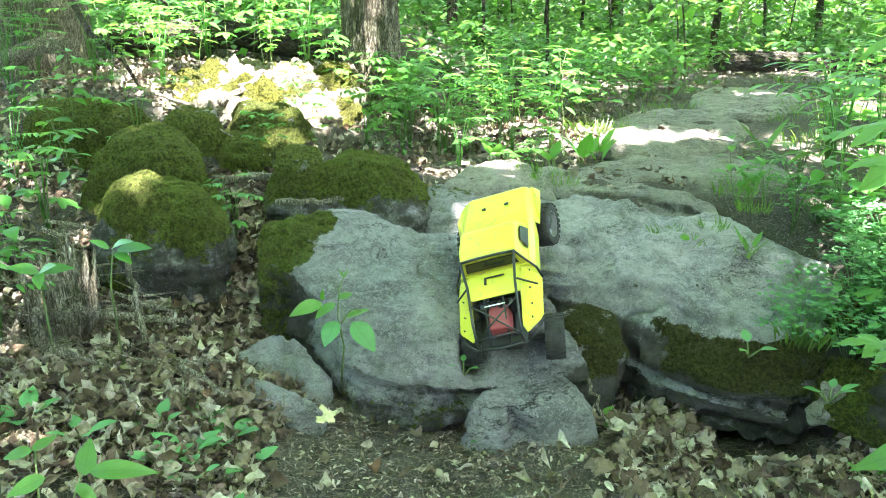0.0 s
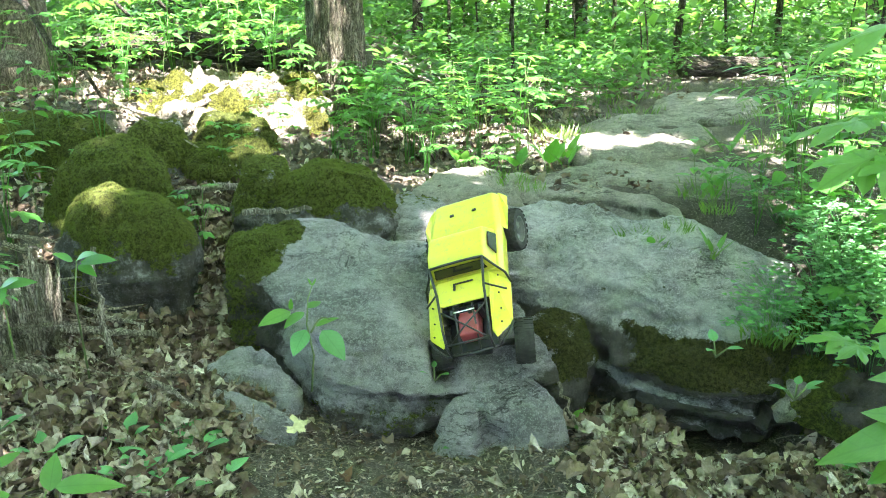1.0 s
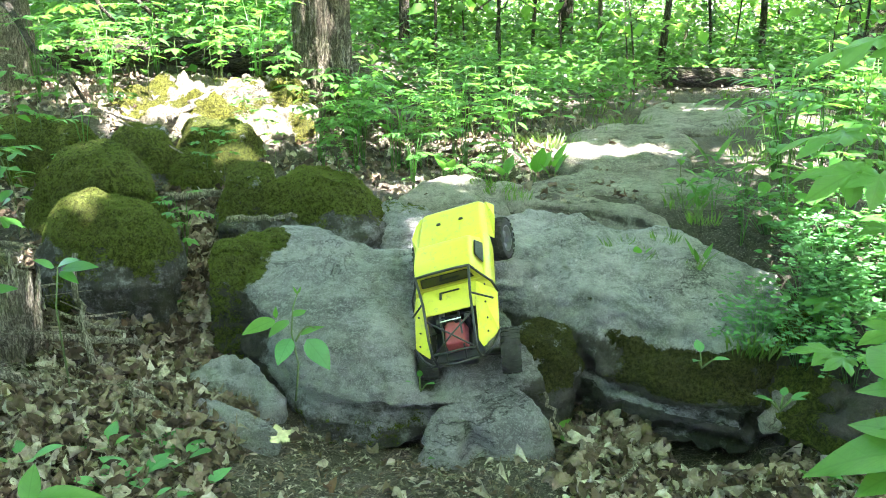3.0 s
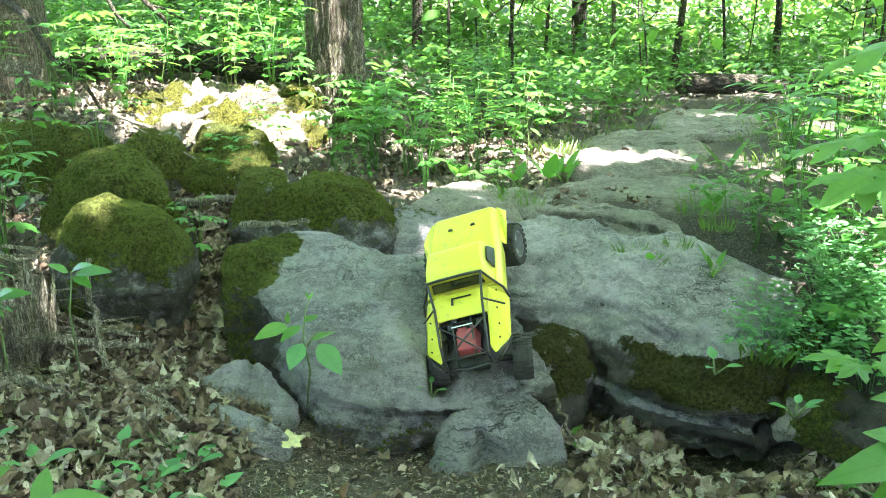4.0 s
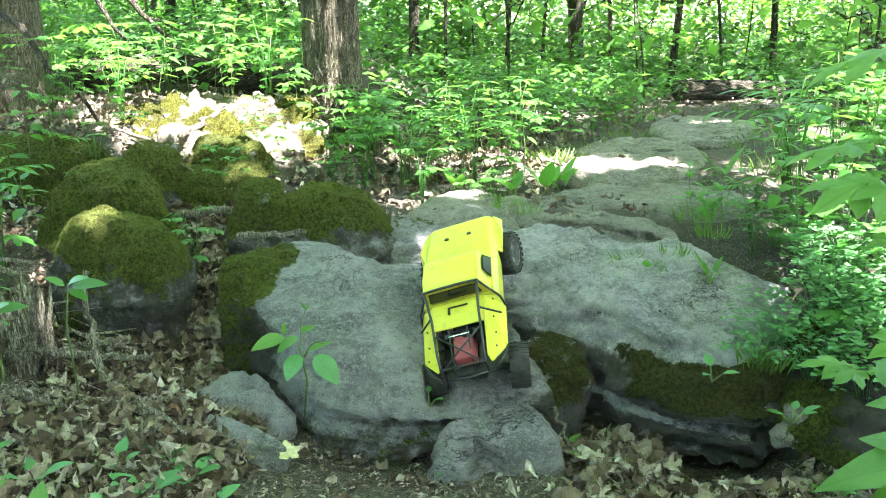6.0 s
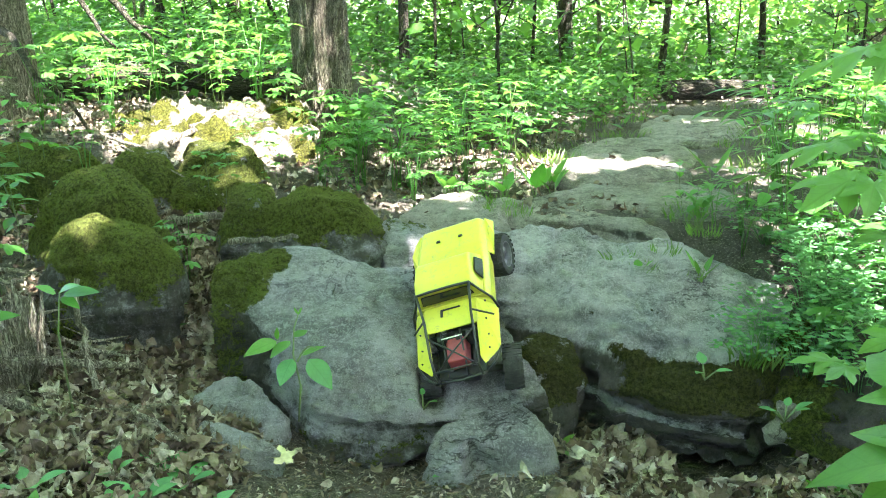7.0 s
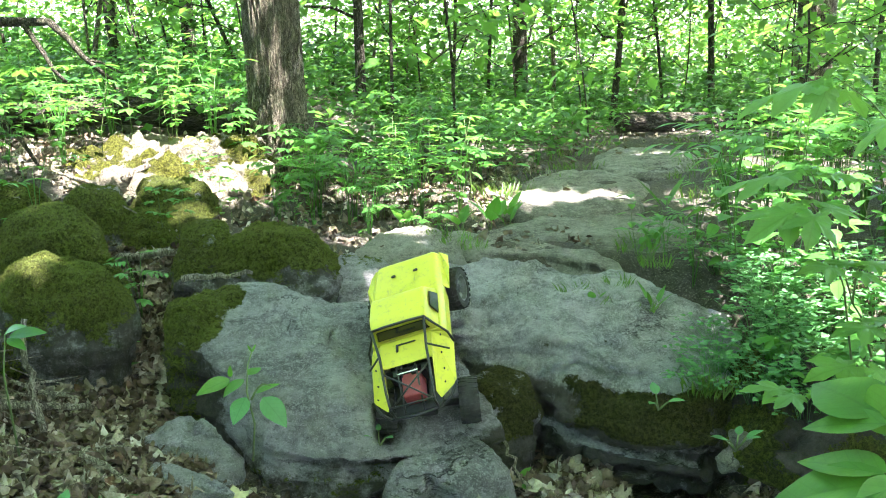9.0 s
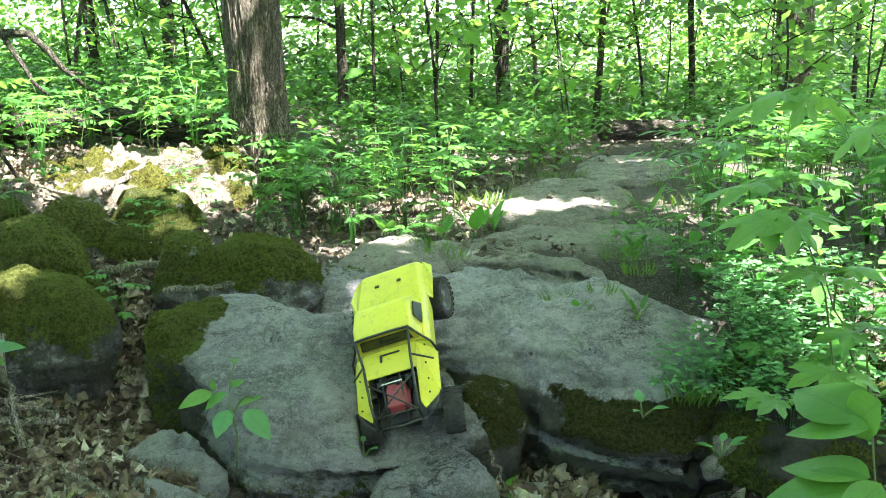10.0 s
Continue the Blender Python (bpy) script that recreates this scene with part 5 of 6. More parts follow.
shoot("maple_shoot", "thin forked maple shoot with a few lobed leaves",
      [[(1.251, 1.8, 0.511), (1.157, 1.7, 0.646), (1.106, 1.65, 0.693), (1.042, 1.58, 0.787)], [(1.106, 1.65, 0.693), (1.084, 1.6, 0.787)]],
      [("pale_maple", (1.039, 1.58, 0.792), (0.94, 1.56, 0.807), (0, -0.25, 1), 0.9),
       ("pale_maple", (1.072, 1.6, 0.785), (1.092, 1.72, 0.792), (0, -0.10, 1), 0.9),
       ("pale_maple", (1.064, 1.58, 0.786), (1.099, 1.52, 0.773), (0.05, -0.25, 1), 0.9),
       ("pale_maple", (1.084, 1.6, 0.789), (1.202, 1.62, 0.796), (0, -0.10, 1), 0.9)], "seedling")
shoot("maple_shoot", "low maple shoot with dull green leaves on the dark bank",
      [[(1.276, 1.75, 0.356), (1.162, 1.6, 0.574), (1.129, 1.56, 0.665)], [(1.254, 1.72, 0.399), (1.063, 1.51, 0.607)], [(1.268, 1.74, 0.375), (1.145, 1.75, 0.416), (1.037, 1.72, 0.463)]],
      [("pale_maple", (1.119, 1.55, 0.669), (1.009, 1.55, 0.673), (0, -0.10, 1), 1),
       ("pale_maple", (1.131, 1.56, 0.668), (1.264, 1.7, 0.645), (0, -0.10, 1), 1),
       ("pale_maple", (1.063, 1.52, 0.603), (0.936, 1.5, 0.603), (0, -0.2, 1), 1),
       ("pale_maple", (1.057, 1.5, 0.611), (1.106, 1.45, 0.584), (0, -0.2, 1), 1),
       ("pale_maple", (1.03, 1.72, 0.464), (0.914, 1.75, 0.481), (0, -0.10, 1), 0.9),
       ("pale_maple", (1.037, 1.72, 0.462), (0.955, 1.66, 0.47), (0, -0.2, 1), 0.9),
       ("pale_maple", (1.051, 1.72, 0.464), (1.104, 1.68, 0.46), (0, -0.2, 1), 0.9)], "seedling")
shoot("broadleaf_plant", "low plant with pointed yellow-green leaves near the path",
      [[(-0.62, 1.15, 0.22), (-0.60, 1.15, 0.38), (-0.56, 1.15, 0.475)], [(-0.66, 1.18, 0.22), (-0.66, 1.19, 0.40), (-0.67, 1.22, 0.49)]],
      [("broad", (-0.555, 1.15, 0.475), (-0.550, 1.175, 0.53), (0, -1, 0.4), 1.1), ("broad", (-0.545, 1.15, 0.482), (-0.440, 1.145, 0.500), (0, -0.6, 0.9), 0.6), ("broad", (-0.625, 1.16, 0.465), (-0.68, 1.13, 0.45), (0, -0.6, 0.9), 0.9), ("broad", (-0.565, 1.14, 0.465), (-0.525, 1.12, 0.45), (0, -0.6, 0.9), 0.8),
       ("broad", (-0.67, 1.21, 0.485), (-0.64, 1.24, 0.50), (0, -0.5, 0.9), 0.9), ("broad", (-0.67, 1.21, 0.485), (-0.72, 1.2, 0.48), (0, -0.5, 0.9), 0.9), ("broad", (-0.60, 1.14, 0.44), (-0.62, 1.08, 0.40), (0, -0.6, 0.9), 1.0)])
shoot("forest_herb", "spray of pale green leaves over leaf litter",
      [[(-0.80, 1.90, 0.33), (-0.79, 1.86, 0.55), (-0.765, 1.84, 0.655)], [(-0.95, 1.85, 0.40), (-0.94, 1.82, 0.60)]],
      [("ovate", (-0.755, 1.838, 0.652), (-0.668, 1.82, 0.668), (0, -0.5, 1), 0.8), ("ovate", (-0.765, 1.838, 0.655), (-0.72, 1.81, 0.695), (0, -0.5, 1), 0.8), ("ovate", (-0.772, 1.838, 0.655), (-0.80, 1.81, 0.685), (0, -0.6, 1), 1.0), ("ovate", (-0.76, 1.838, 0.645), (-0.71, 1.80, 0.64), (0, -0.5, 1), 0.8),
       ("ovate", (-0.94, 1.82, 0.60), (-0.89, 1.80, 0.63), (0, -0.5, 1), 1.0), ("ovate", (-0.94, 1.82, 0.60), (-1.0, 1.80, 0.63), (0, -0.5, 1), 1.0), ("ovate", (-0.94, 1.82, 0.60), (-0.92, 1.77, 0.585), (0, -0.6, 1), 1.0), ("ovate", (-0.94, 1.82, 0.60), (-0.87, 1.85, 0.615), (0, -0.5, 1), 1.0)])
for x, y, s, n, kind in [(-0.56, 1.64, 0.07, 5, "cool"), (-0.66, 1.72, 0.05, 5, "cool"), (-0.58, 1.80, 0.045, 4, "cool"), (-0.52, 1.55, 0.04, 4, "cool"), (-0.43, 1.63, 0.06, 2, "cool"), (-0.80, 1.62, 0.06, 4, "cool"), (-0.95, 1.68, 0.08, 5, "cool"), (-0.42, 1.40, 0.07, 2, "cool"), (0.42, 2.07, 0.04, 4, "broad"), (-0.74, 2.46, 0.055, 6, "ovate"), (-0.76, 2.54, 0.05, 5, "ovate"),
                       (0.06, 2.04, 0.03, 3, "cool"), (0.12, 1.98, 0.025, 2, "cool"), (0.96, 1.87, 0.04, 5, "cool"), (0.81, 2.03, 0.04, 3, "cool"), (-1.0, 1.50, 0.07, 5, "cool"), (1.12, 1.78, 0.05, 6, "cool"), (1.05, 1.80, 0.045, 5, "broad"), (1.2, 1.70, 0.06, 6, "cool"), (-0.50, 1.74, 0.06, 5, "cool"), (-0.60, 1.58, 0.05, 4, "cool")]:
    z = {0.06: 0.235, 0.96: 0.25, 0.81: 0.30}.get(x, gz(x, y))
    ob = rosette(n, s, "small plant with soft green leaves", int(1000 * abs(x * y)), kind, 0.5, "small_herb")
    ob.matrix_basis = pose(x, y, z + 0.02, 0, 0, 30 * n)

for k, (x, y, z, sc) in enumerate([(-1.12, 1.92, 0.38, 0.7), (-1.2, 1.85, 0.42, 0.9), (-0.72, 2.72, 0.44, 0.6), (-0.70, 2.62, 0.42, 0.6), (-1.15, 1.7, 0.38, 0.9)]):
    plant("maple" if k % 2 else "pinnate", x, y, z, sc, 63 * k)

# ---- leaf litter ----
def crumpled(seed, wide=1.0, lobes=0.0, rings=(0.4, 0.75, 1.0), n=30, curl=1.0):
    """A dry leaf: lobed or oval outline, folded along its rib, curled at the rim and buckled."""
    rng = random.Random(seed)
    heads = ((0.0, 0.62, 0.30), (0.95, 0.56, 0.28), (-0.95, 0.56, 0.28), (1.95, 0.40, 0.30), (-1.95, 0.40, 0.30))
    v, f = [(0, 0.4, 0.0)], []
    fold, roll, twist = rng.uniform(-0.5, 0.9), rng.uniform(0.2, 1.5) * curl, rng.uniform(-1.2, 1.2) * curl
    sx, sy = rng.uniform(0, 50), rng.uniform(0, 50)
    for ring in rings:
        for i in range(n):
            a = 2 * math.pi * i / n - math.pi
            r = 0.42 + 0.05 * math.cos(2 * a)
            if lobes:
                r = 0.24
                for c, ln, w in heads:
                    r = max(r, 0.24 + (ln - 0.24) * math.exp(-((a - c) / w) ** 2))
                r = r * lobes + 0.40 * (1 - lobes)
            r *= ring * (1 + ring * rng.uniform(-0.09, 0.09))
            x, y = wide * r * math.sin(a), 0.4 + 1.12 * r * math.cos(a)
            q = Vector((x * 3.2 + sx, y * 3.2 + sy, seed))
            z = fold * abs(x) * 0.7 + roll * x * x + twist * x * (y - 0.4) + 0.7 * roll * max(0.0, r - 0.25) ** 2 * math.sin(3 * a + sx) * 4
            v.append((x, y, z + 0.16 * curl * noise.noise(q) + 0.05 * noise.noise(q * 3.1)))
    f += [(0, 1 + i, 1 + (i + 1) % n) for i in range(n)]
    for k in range(len(rings) - 1):
        o = 1 + k * n
        f += [(o + i, o + n + i, o + n + (i + 1) % n, o + (i + 1) % n) for i in range(n)]
    return np.array(v), f


DEAD = [leaf_mesh("dead_leaf", crumpled(40 + i, 0.62 + 0.12 * (i % 5), 0.7 if i % 2 else 0.0, curl=1.3), 1.15, LITTER) for i in range(12)]
SMALL = [crumpled(90 + i, 0.6 + 0.2 * i, 0.8 if i % 2 else 0.0, (0.55, 1.0), 10, 2.0) for i in range(4)]
FLAKE = crumpled(120, 0.45, 0.0, (1.0,), 7, 1.5)


def strewn(name, parent, spots, seed, shapes, size, material, rise=(0.003, 0.03), keep=None):
    """Scraps lying on the ground over stretches of the plan, joined by shape."""
    g = np.random.default_rng(seed)
    for shape in shapes:
        pos = []
        for xr, yr, count in spots:
            count //= len(shapes)
            x, y = g.uniform(*xr, count), g.uniform(*yr, count)
            ok = keep(x, y, g) if keep else np.ones(count, bool)
            pos.append(np.stack([x, y, ground_z(x, y) + g.uniform(*rise, count)], 1)[ok])
        pos = np.concatenate(pos)
        axis, nrm = scatter_axes(g, len(pos), 0.0, 0.8)
        rest = part(name, cloud(name, shape, pos, axis, nrm, g.uniform(*size, len(pos)), material), None, parent)
        rest.data.polygons.foreach_set("use_smooth", [True] * len(rest.data.polygons))
        rest["kind"] = "stuff"


def off_path(x, y, g):
    keep = ~((np.abs(x - 0.05) < 0.42) & (y < 2.2) & (g.random(len(x)) < 0.88))
    return keep & ~((x > 0.74) & (x < 1.1) & (y > 1.96) & (y < 2.4))


def litter():
    ob = empty("leaf_litter", pose(0, 0, 0), "dry curled brown and grey dead leaves on the soil", "leaf litter")
    ob["kind"] = "stuff"
    rng = random.Random(77)
    zones = [((0.40, 1.15), (1.45, 1.98), 100, (0.03, 0.07)), ((0.40, 0.74), (1.80, 2.12), 60, (0.035, 0.07)), ((-1.05, -0.42), (1.75, 2.5), 90, (0.03, 0.065)), ((-0.76, -0.56), (2.3, 3.0), 40, (0.03, 0.06))]
    for xr, yr, count, sr in zones:
        for k in range(count):
            x, y = rng.uniform(*xr), rng.uniform(*yr)
            leaf = new("dead_leaf", rng.choice(DEAD))
            leaf.parent = ob
            leaf.matrix_local = pose(x, y, gz(x, y) + rng.uniform(0.008, 0.045), rng.gauss(0, 30), rng.gauss(0, 30), rng.uniform(0, 360)) @ Matrix.Scale(rng.uniform(*sr), 4)
    strewn("litter_rest", ob, [((-1.5, 1.6), (0.9, 2.4), 9000), ((-1.2, -0.4), (1.5, 3.2), 8000), ((0.35, 1.3), (1.3, 2.2), 4500), ((-2.2, 1.0), (3.0, 5.0), 4000), ((-2.6, -1.0), (1.4, 3.4), 3500), ((-3, 5), (5, 9), 2400)], 78, SMALL, (0.010, 0.05), LITTER, keep=off_path)
    strewn("large_leaves", ob, [((-1.15, -0.42), (1.45, 2.6), 520), ((0.40, 1.2), (1.4, 2.08), 320), ((-0.78, -0.55), (2.3, 3.1), 90)], 80, [crumpled(130 + i, 0.7 + 0.1 * i, 0.6 if i % 2 else 0.0, (0.4, 0.75, 1.0), 20, 1.3) for i in range(6)], (0.03, 0.06), LITTER, (0.015, 0.045), off_path)
    strewn("leaf_scraps", ob, [((-1.2, 1.3), (1.0, 2.2), 6000), ((-0.6, 0.6), (1.3, 2.05), 3500)], 79, [FLAKE], (0.006, 0.022), LITTER, (0.0, 0.012))


litter()


def needles():
    """Fine twigs and broken stalks strewn on the bare soil."""
    rng = np.random.default_rng(5)
    n = 15000
    x, y = rng.uniform(-1.2, 1.3, n), rng.uniform(1.0, 2.4, n)
    a = rng.uniform(0, 6.28, n)
    pos = np.stack([x, y, ground_z(x, y) + rng.uniform(0.004, 0.02, n)], 1)
    axis = np.stack([np.cos(a), np.sin(a), rng.normal(0, 0.15, n)], 1)
    bar = (np.array([(-0.018, 0, 0), (0.018, 0, 0), (0.015, 0.5, 0.03), (-0.02, 0.5, 0.03), (0.01, 1, 0), (-0.01, 1, 0), (0, 0.5, 0.06)]), [(0, 1, 2, 3), (3, 2, 4, 5), (0, 6, 3), (3, 6, 5)])
    ob = new("twig_litter", cloud("twig_litter", bar, pos, axis, np.tile((0, 0, 1.0), (n, 1)), 0.012 + 0.06 * rng.random(n) ** 2.5, STALK))
    tagged(ob, "fine dry twigs and stalks strewn on the soil", "twigs", kind="stuff")


needles()


def stick(name, pts, r0, r1, label, material=None, group="fallen sticks"):
    base = Vector(pts[0])
    ob = new(name, mesh_of(name, *tube([Vector(p) - base for p in pts], [r0 + (r1 - r0) * i / (len(pts) - 1) for i in range(len(pts))], 8), material or DEADWOOD))
    ob.location = base
    return tagged(ob, label, "stick", group)


def bent(a, b, wob, seed, n=9):
    rng = random.Random(seed)
    a, b = Vector(a), Vector(b)
    return [a.lerp(b, i / (n - 1)) + Vector((rng.gauss(0, wob), rng.gauss(0, wob), rng.gauss(0, wob * 0.6))) for i in range(n)]


for k, (a, b, r0, r1) in enumerate([((-0.86, 3.03, 0.56), (-0.50, 2.93, 0.615), 0.017, 0.010), ((-1.0, 3.63, 0.77), (-0.86, 3.92, 0.875), 0.016, 0.010), ((-1.12, 3.60, 0.76), (-1.38, 3.8, 0.80), 0.010, 0.006), ((-1.80, 4.1, 0.83), (-1.45, 4.2, 0.86), 0.025, 0.018), ((-0.95, 2.05, 0.40), (-0.72, 2.20, 0.33), 0.012, 0.008)]
                                   + [((-0.83, 2.08, 0.62), (-0.80, 2.02, 0.34), 0.007, 0.009), ((-0.55, 2.64, 0.565), (-0.32, 2.62, 0.585), 0.012, 0.006), ((-0.90, 1.62, 0.27), (-0.45, 1.50, 0.20), 0.005, 0.004), ((0.03, 3.18, 0.57), (-0.10, 3.10, 0.60), 0.008, 0.005), ((0.55, 1.80, 0.10), (0.66, 1.93, 0.13), 0.006, 0.004),
                                    ((0.10, 1.62, 0.11), (0.22, 1.66, 0.125), 0.005, 0.004), ((0.40, 2.10, 0.20), (0.46, 2.0, 0.10), 0.005, 0.004), ((-1.1, 3.32, 0.80), (-0.72, 3.18, 0.62), 0.004, 0.003)]):
    stick("stick", bent(a, b, 0.008, 300 + k), r0, r1, "weathered grey stick lying among the rocks")
for k, (a, b, r0, r1) in enumerate([((-1.05, 1.42, 0.27), (-0.55, 1.52, 0.185), 0.035, 0.025), ((-0.95, 1.30, 0.25), (-0.45, 1.36, 0.16), 0.03, 0.02), ((-0.62, 1.45, 0.20), (-0.50, 1.36, 0.17), 0.025, 0.02)]):
    stick("tree_root", bent(a, b, 0.012, 400 + k, 8), r0, r1, "smooth grey-brown root at the surface of the soil", TWIG, "surface roots")

# Broken limb and low boughs by the old tree.
stick("broken_limb", [(-2.35, 3.95, 0.88), (-2.1, 3.97, 0.93), (-1.98, 4.03, 0.985), (-1.85, 4.05, 0.995), (-1.79, 4.04, 0.985)], 0.045, 0.035, "pale broken limb with a splintered end", DEADWOOD)
BO = "dark crooked bough hanging low beside the old tree"
stick("low_bough", [(-2.35, 4.62, 1.52), (-1.95, 4.15, 1.30), (-1.80, 4.02, 1.238), (-1.73, 3.94, 1.176), (-1.66, 3.86, 1.10), (-1.62, 3.82, 1.05), (-1.55, 3.80, 1.01), (-1.48, 3.82, 0.93), (-1.42, 3.84, 0.80)], 0.020, 0.008, BO, BARK_DARK)
stick("low_bough", [(-2.3, 4.7, 1.47), (-1.95, 4.62, 1.48), (-1.715, 4.584, 1.474), (-1.56, 4.536, 1.468), (-1.469, 4.519, 1.382), (-1.401, 4.491, 1.296), (-1.275, 4.531, 1.164)], 0.03, 0.011, BO, BARK_DARK)
stick("low_bough", [(-1.71, 4.585, 1.472), (-1.638, 4.511, 1.387), (-1.586, 4.479, 1.315), (-1.535, 4.445, 1.231), (-1.45, 4.44, 1.14)], 0.016, 0.007, BO, BARK_DARK)
stick("low_bough", [(-1.37, 4.50, 1.27), (-1.329, 4.515, 1.265), (-1.232, 4.544, 1.205), (-1.142, 4.569, 1.187)], 0.009, 0.004, BO, BARK_DARK)


# ---- rotten stump on the left bank ----
def stump():
    ob = empty("rotten_stump", pose(-1.20, 2.14, 0.24), "rotten pale splintered stump on the bank", "stump")
    me = trunk_mesh("stump_shell", (0, 0, -0.15), (0.02, 0.03, 0.42), 0.21, 0.15, DEADWOOD, 0.025, 0.05, 90, 60, 2)
    for v in me.vertices:
        a = math.atan2(v.co.y, v.co.x)
        lim = 0.19 + 0.09 * math.sin(3 * a + 1) + 0.10 * noise.noise(Vector((math.cos(a) * 5, math.sin(a) * 5, 0)))
        if v.co.z > lim:
            v.co.z = lim + 0.04 * noise.noise(Vector((a * 9, v.co.z * 30, 2)))
            v.co.x *= 0.93
            v.co.y *= 0.93
    for v in me.vertices:
        if v.co.y < 0.02 and v.co.z < 0.06:
            k = min(1.0, (0.02 - v.co.y) / 0.08)
            v.co.z += k * (0.06 - v.co.z) * 0.9
    me.update()
    part("stump_shell", me, None, ob)
    rng = random.Random(8)
    for k in range(80):
        a = rng.uniform(-2.6, 0.4)
        p = Vector((0.20 * math.cos(a), 0.20 * math.sin(a), rng.uniform(0.04, 0.15)))
        q = p + Vector((rng.gauss(0, 0.03), rng.gauss(0, 0.03), rng.uniform(0.06, 0.24)))
        part("splinter", mesh_of("splinter", *tube([p, p.lerp(q, 0.5) * 1.02, q], [0.011, 0.013, 0.002], 5), DEADWOOD), None, ob)


stump()


def wood_debris():
    """Splinters, bark strips and twigs fallen round the stump."""
    rng = random.Random(12)
    pieces = []
    for k in range(120):
        x, y = rng.gauss(-1.12, 0.17), rng.gauss(2.06, 0.17)
        a, ln = rng.uniform(-0.9, 0.9), rng.uniform(0.05, 0.28)
        p = Vector((x, y, gz(x, y) + rng.uniform(0.0, 0.16)))
        d = Vector((math.cos(a), math.sin(a) * 0.6, rng.uniform(-0.6, 0.15))) * ln
        r = rng.choice((0.0015, 0.002, 0.003, 0.006))
        pieces.append(tube([p, p + d * 0.5 + Vector((0, 0, rng.gauss(0, 0.01))), p + d], [r, r * 1.1, r * 0.5], 5))
    ob = new("wood_debris", mesh_of("wood_debris", *joined(pieces), DEADWOOD, False))
    tagged(ob, "splinters, twigs and bark strips heaped below the stump", "debris", kind="stuff")


wood_debris()
leaf = new("maple_leaf", leaf_mesh("maple_leaf", lobed(0.10, 0.05, 3), 0.072, plain_material("yellow_leaf", (0.46, 0.42, 0.24), 0.7, scale=60)))
leaf.matrix_world = pose(-0.285, 1.865, 0.185, 22, 6, 20)
tagged(leaf, "single pale yellow fallen maple leaf on the soil", "leaf")


# ---- radio-controlled rock crawler ----
def paint_material():
    k = Mat("yellow_paint")
    col = k.mix(k.ramp(k.noise(9, 5, 0.7, local=True), [(0.5, 0.0), (0.75, 0.25)]), (0.62, 0.575, 0.045), (0.47, 0.42, 0.08))
    col = k.mix(k.ramp(k.noise(70, 5, 0.8, local=True), [(0.56, 0.0), (0.70, 0.65)]), col, (0.26, 0.22, 0.11))
    col = k.mix(k.ramp(k.noise(26, 6, 0.8, local=True, stretch=(2.0, 0.6, 1.0)), [(0.57, 0.0), (0.68, 0.5)]), col, (0.30, 0.24, 0.13))
    k.set(col, 0.36, spec=0.5)
    return k.m


PAINT = paint_material()
BLACK = plain_material("black_plastic", (0.022, 0.022, 0.024), 0.45, vary=0.3, scale=60)
STEEL = plain_material("dark_steel_tube", (0.05, 0.05, 0.05), 0.4, 0.6, scale=80)
RUBBER = plain_material("dusty_rubber", (0.030, 0.030, 0.028), 0.85, vary=0.5, scale=30, bump=0.3)
CHROME = plain_material("satin_rim", (0.30, 0.30, 0.30), 0.3, 0.9, scale=60)
RED = plain_material("red_shell", (0.30, 0.05, 0.055), 0.5, scale=50)
DARK_WINDOW = plain_material("dark_window", (0.015, 0.017, 0.017), 0.15, vary=0.2, scale=20, bump=0)
WHITE = plain_material("white_mark", (0.7, 0.7, 0.7), 0.5, scale=50)


def hull(rows, bevel=0.008, segments=3):
    """A closed bevelled body from rings of points, front to back."""
    bm = bmesh.new()
    rings = [[bm.verts.new(p) for p in r] for r in rows]
    m = len(rows[0])
    for a, b in zip(rings, rings[1:]):
        for i in range(m):
            bm.faces.new((a[i], a[(i + 1) % m], b[(i + 1) % m], b[i]))
    bm.faces.new(rings[0][::-1])
    bm.faces.new(rings[-1])
    bmesh.ops.recalc_face_normals(bm, faces=bm.faces)
    if bevel:
        bmesh.ops.bevel(bm, geom=list(bm.edges), offset=bevel, segments=segments, profile=0.6, affect="EDGES", clamp_overlap=True)
    for f in bm.faces:
        f.smooth = True
    return bm


def slabbed(corners, thick, bevel=0.002):
    """A flat panel of some thickness from its outline."""
    bm = bmesh.new()
    f = bm.faces.new([bm.verts.new(c) for c in corners])
    bm.normal_update()
    n = f.normal.copy()
    got = bmesh.ops.extrude_face_region(bm, geom=[f])
    bmesh.ops.translate(bm, verts=[g for g in got["geom"] if isinstance(g, bmesh.types.BMVert)], vec=n * thick)
    bmesh.ops.recalc_face_normals(bm, faces=bm.faces)
    bmesh.ops.bevel(bm, geom=list(bm.edges), offset=bevel, segments=2, affect="EDGES", clamp_overlap=True)
    return bm



def pipe(parent, name, pts, r, material=None, label=""):
    me = mesh_of(name, *tube(pts, [r] * len(pts), 8), material or STEEL)
    return part(name, me, None, parent, label)


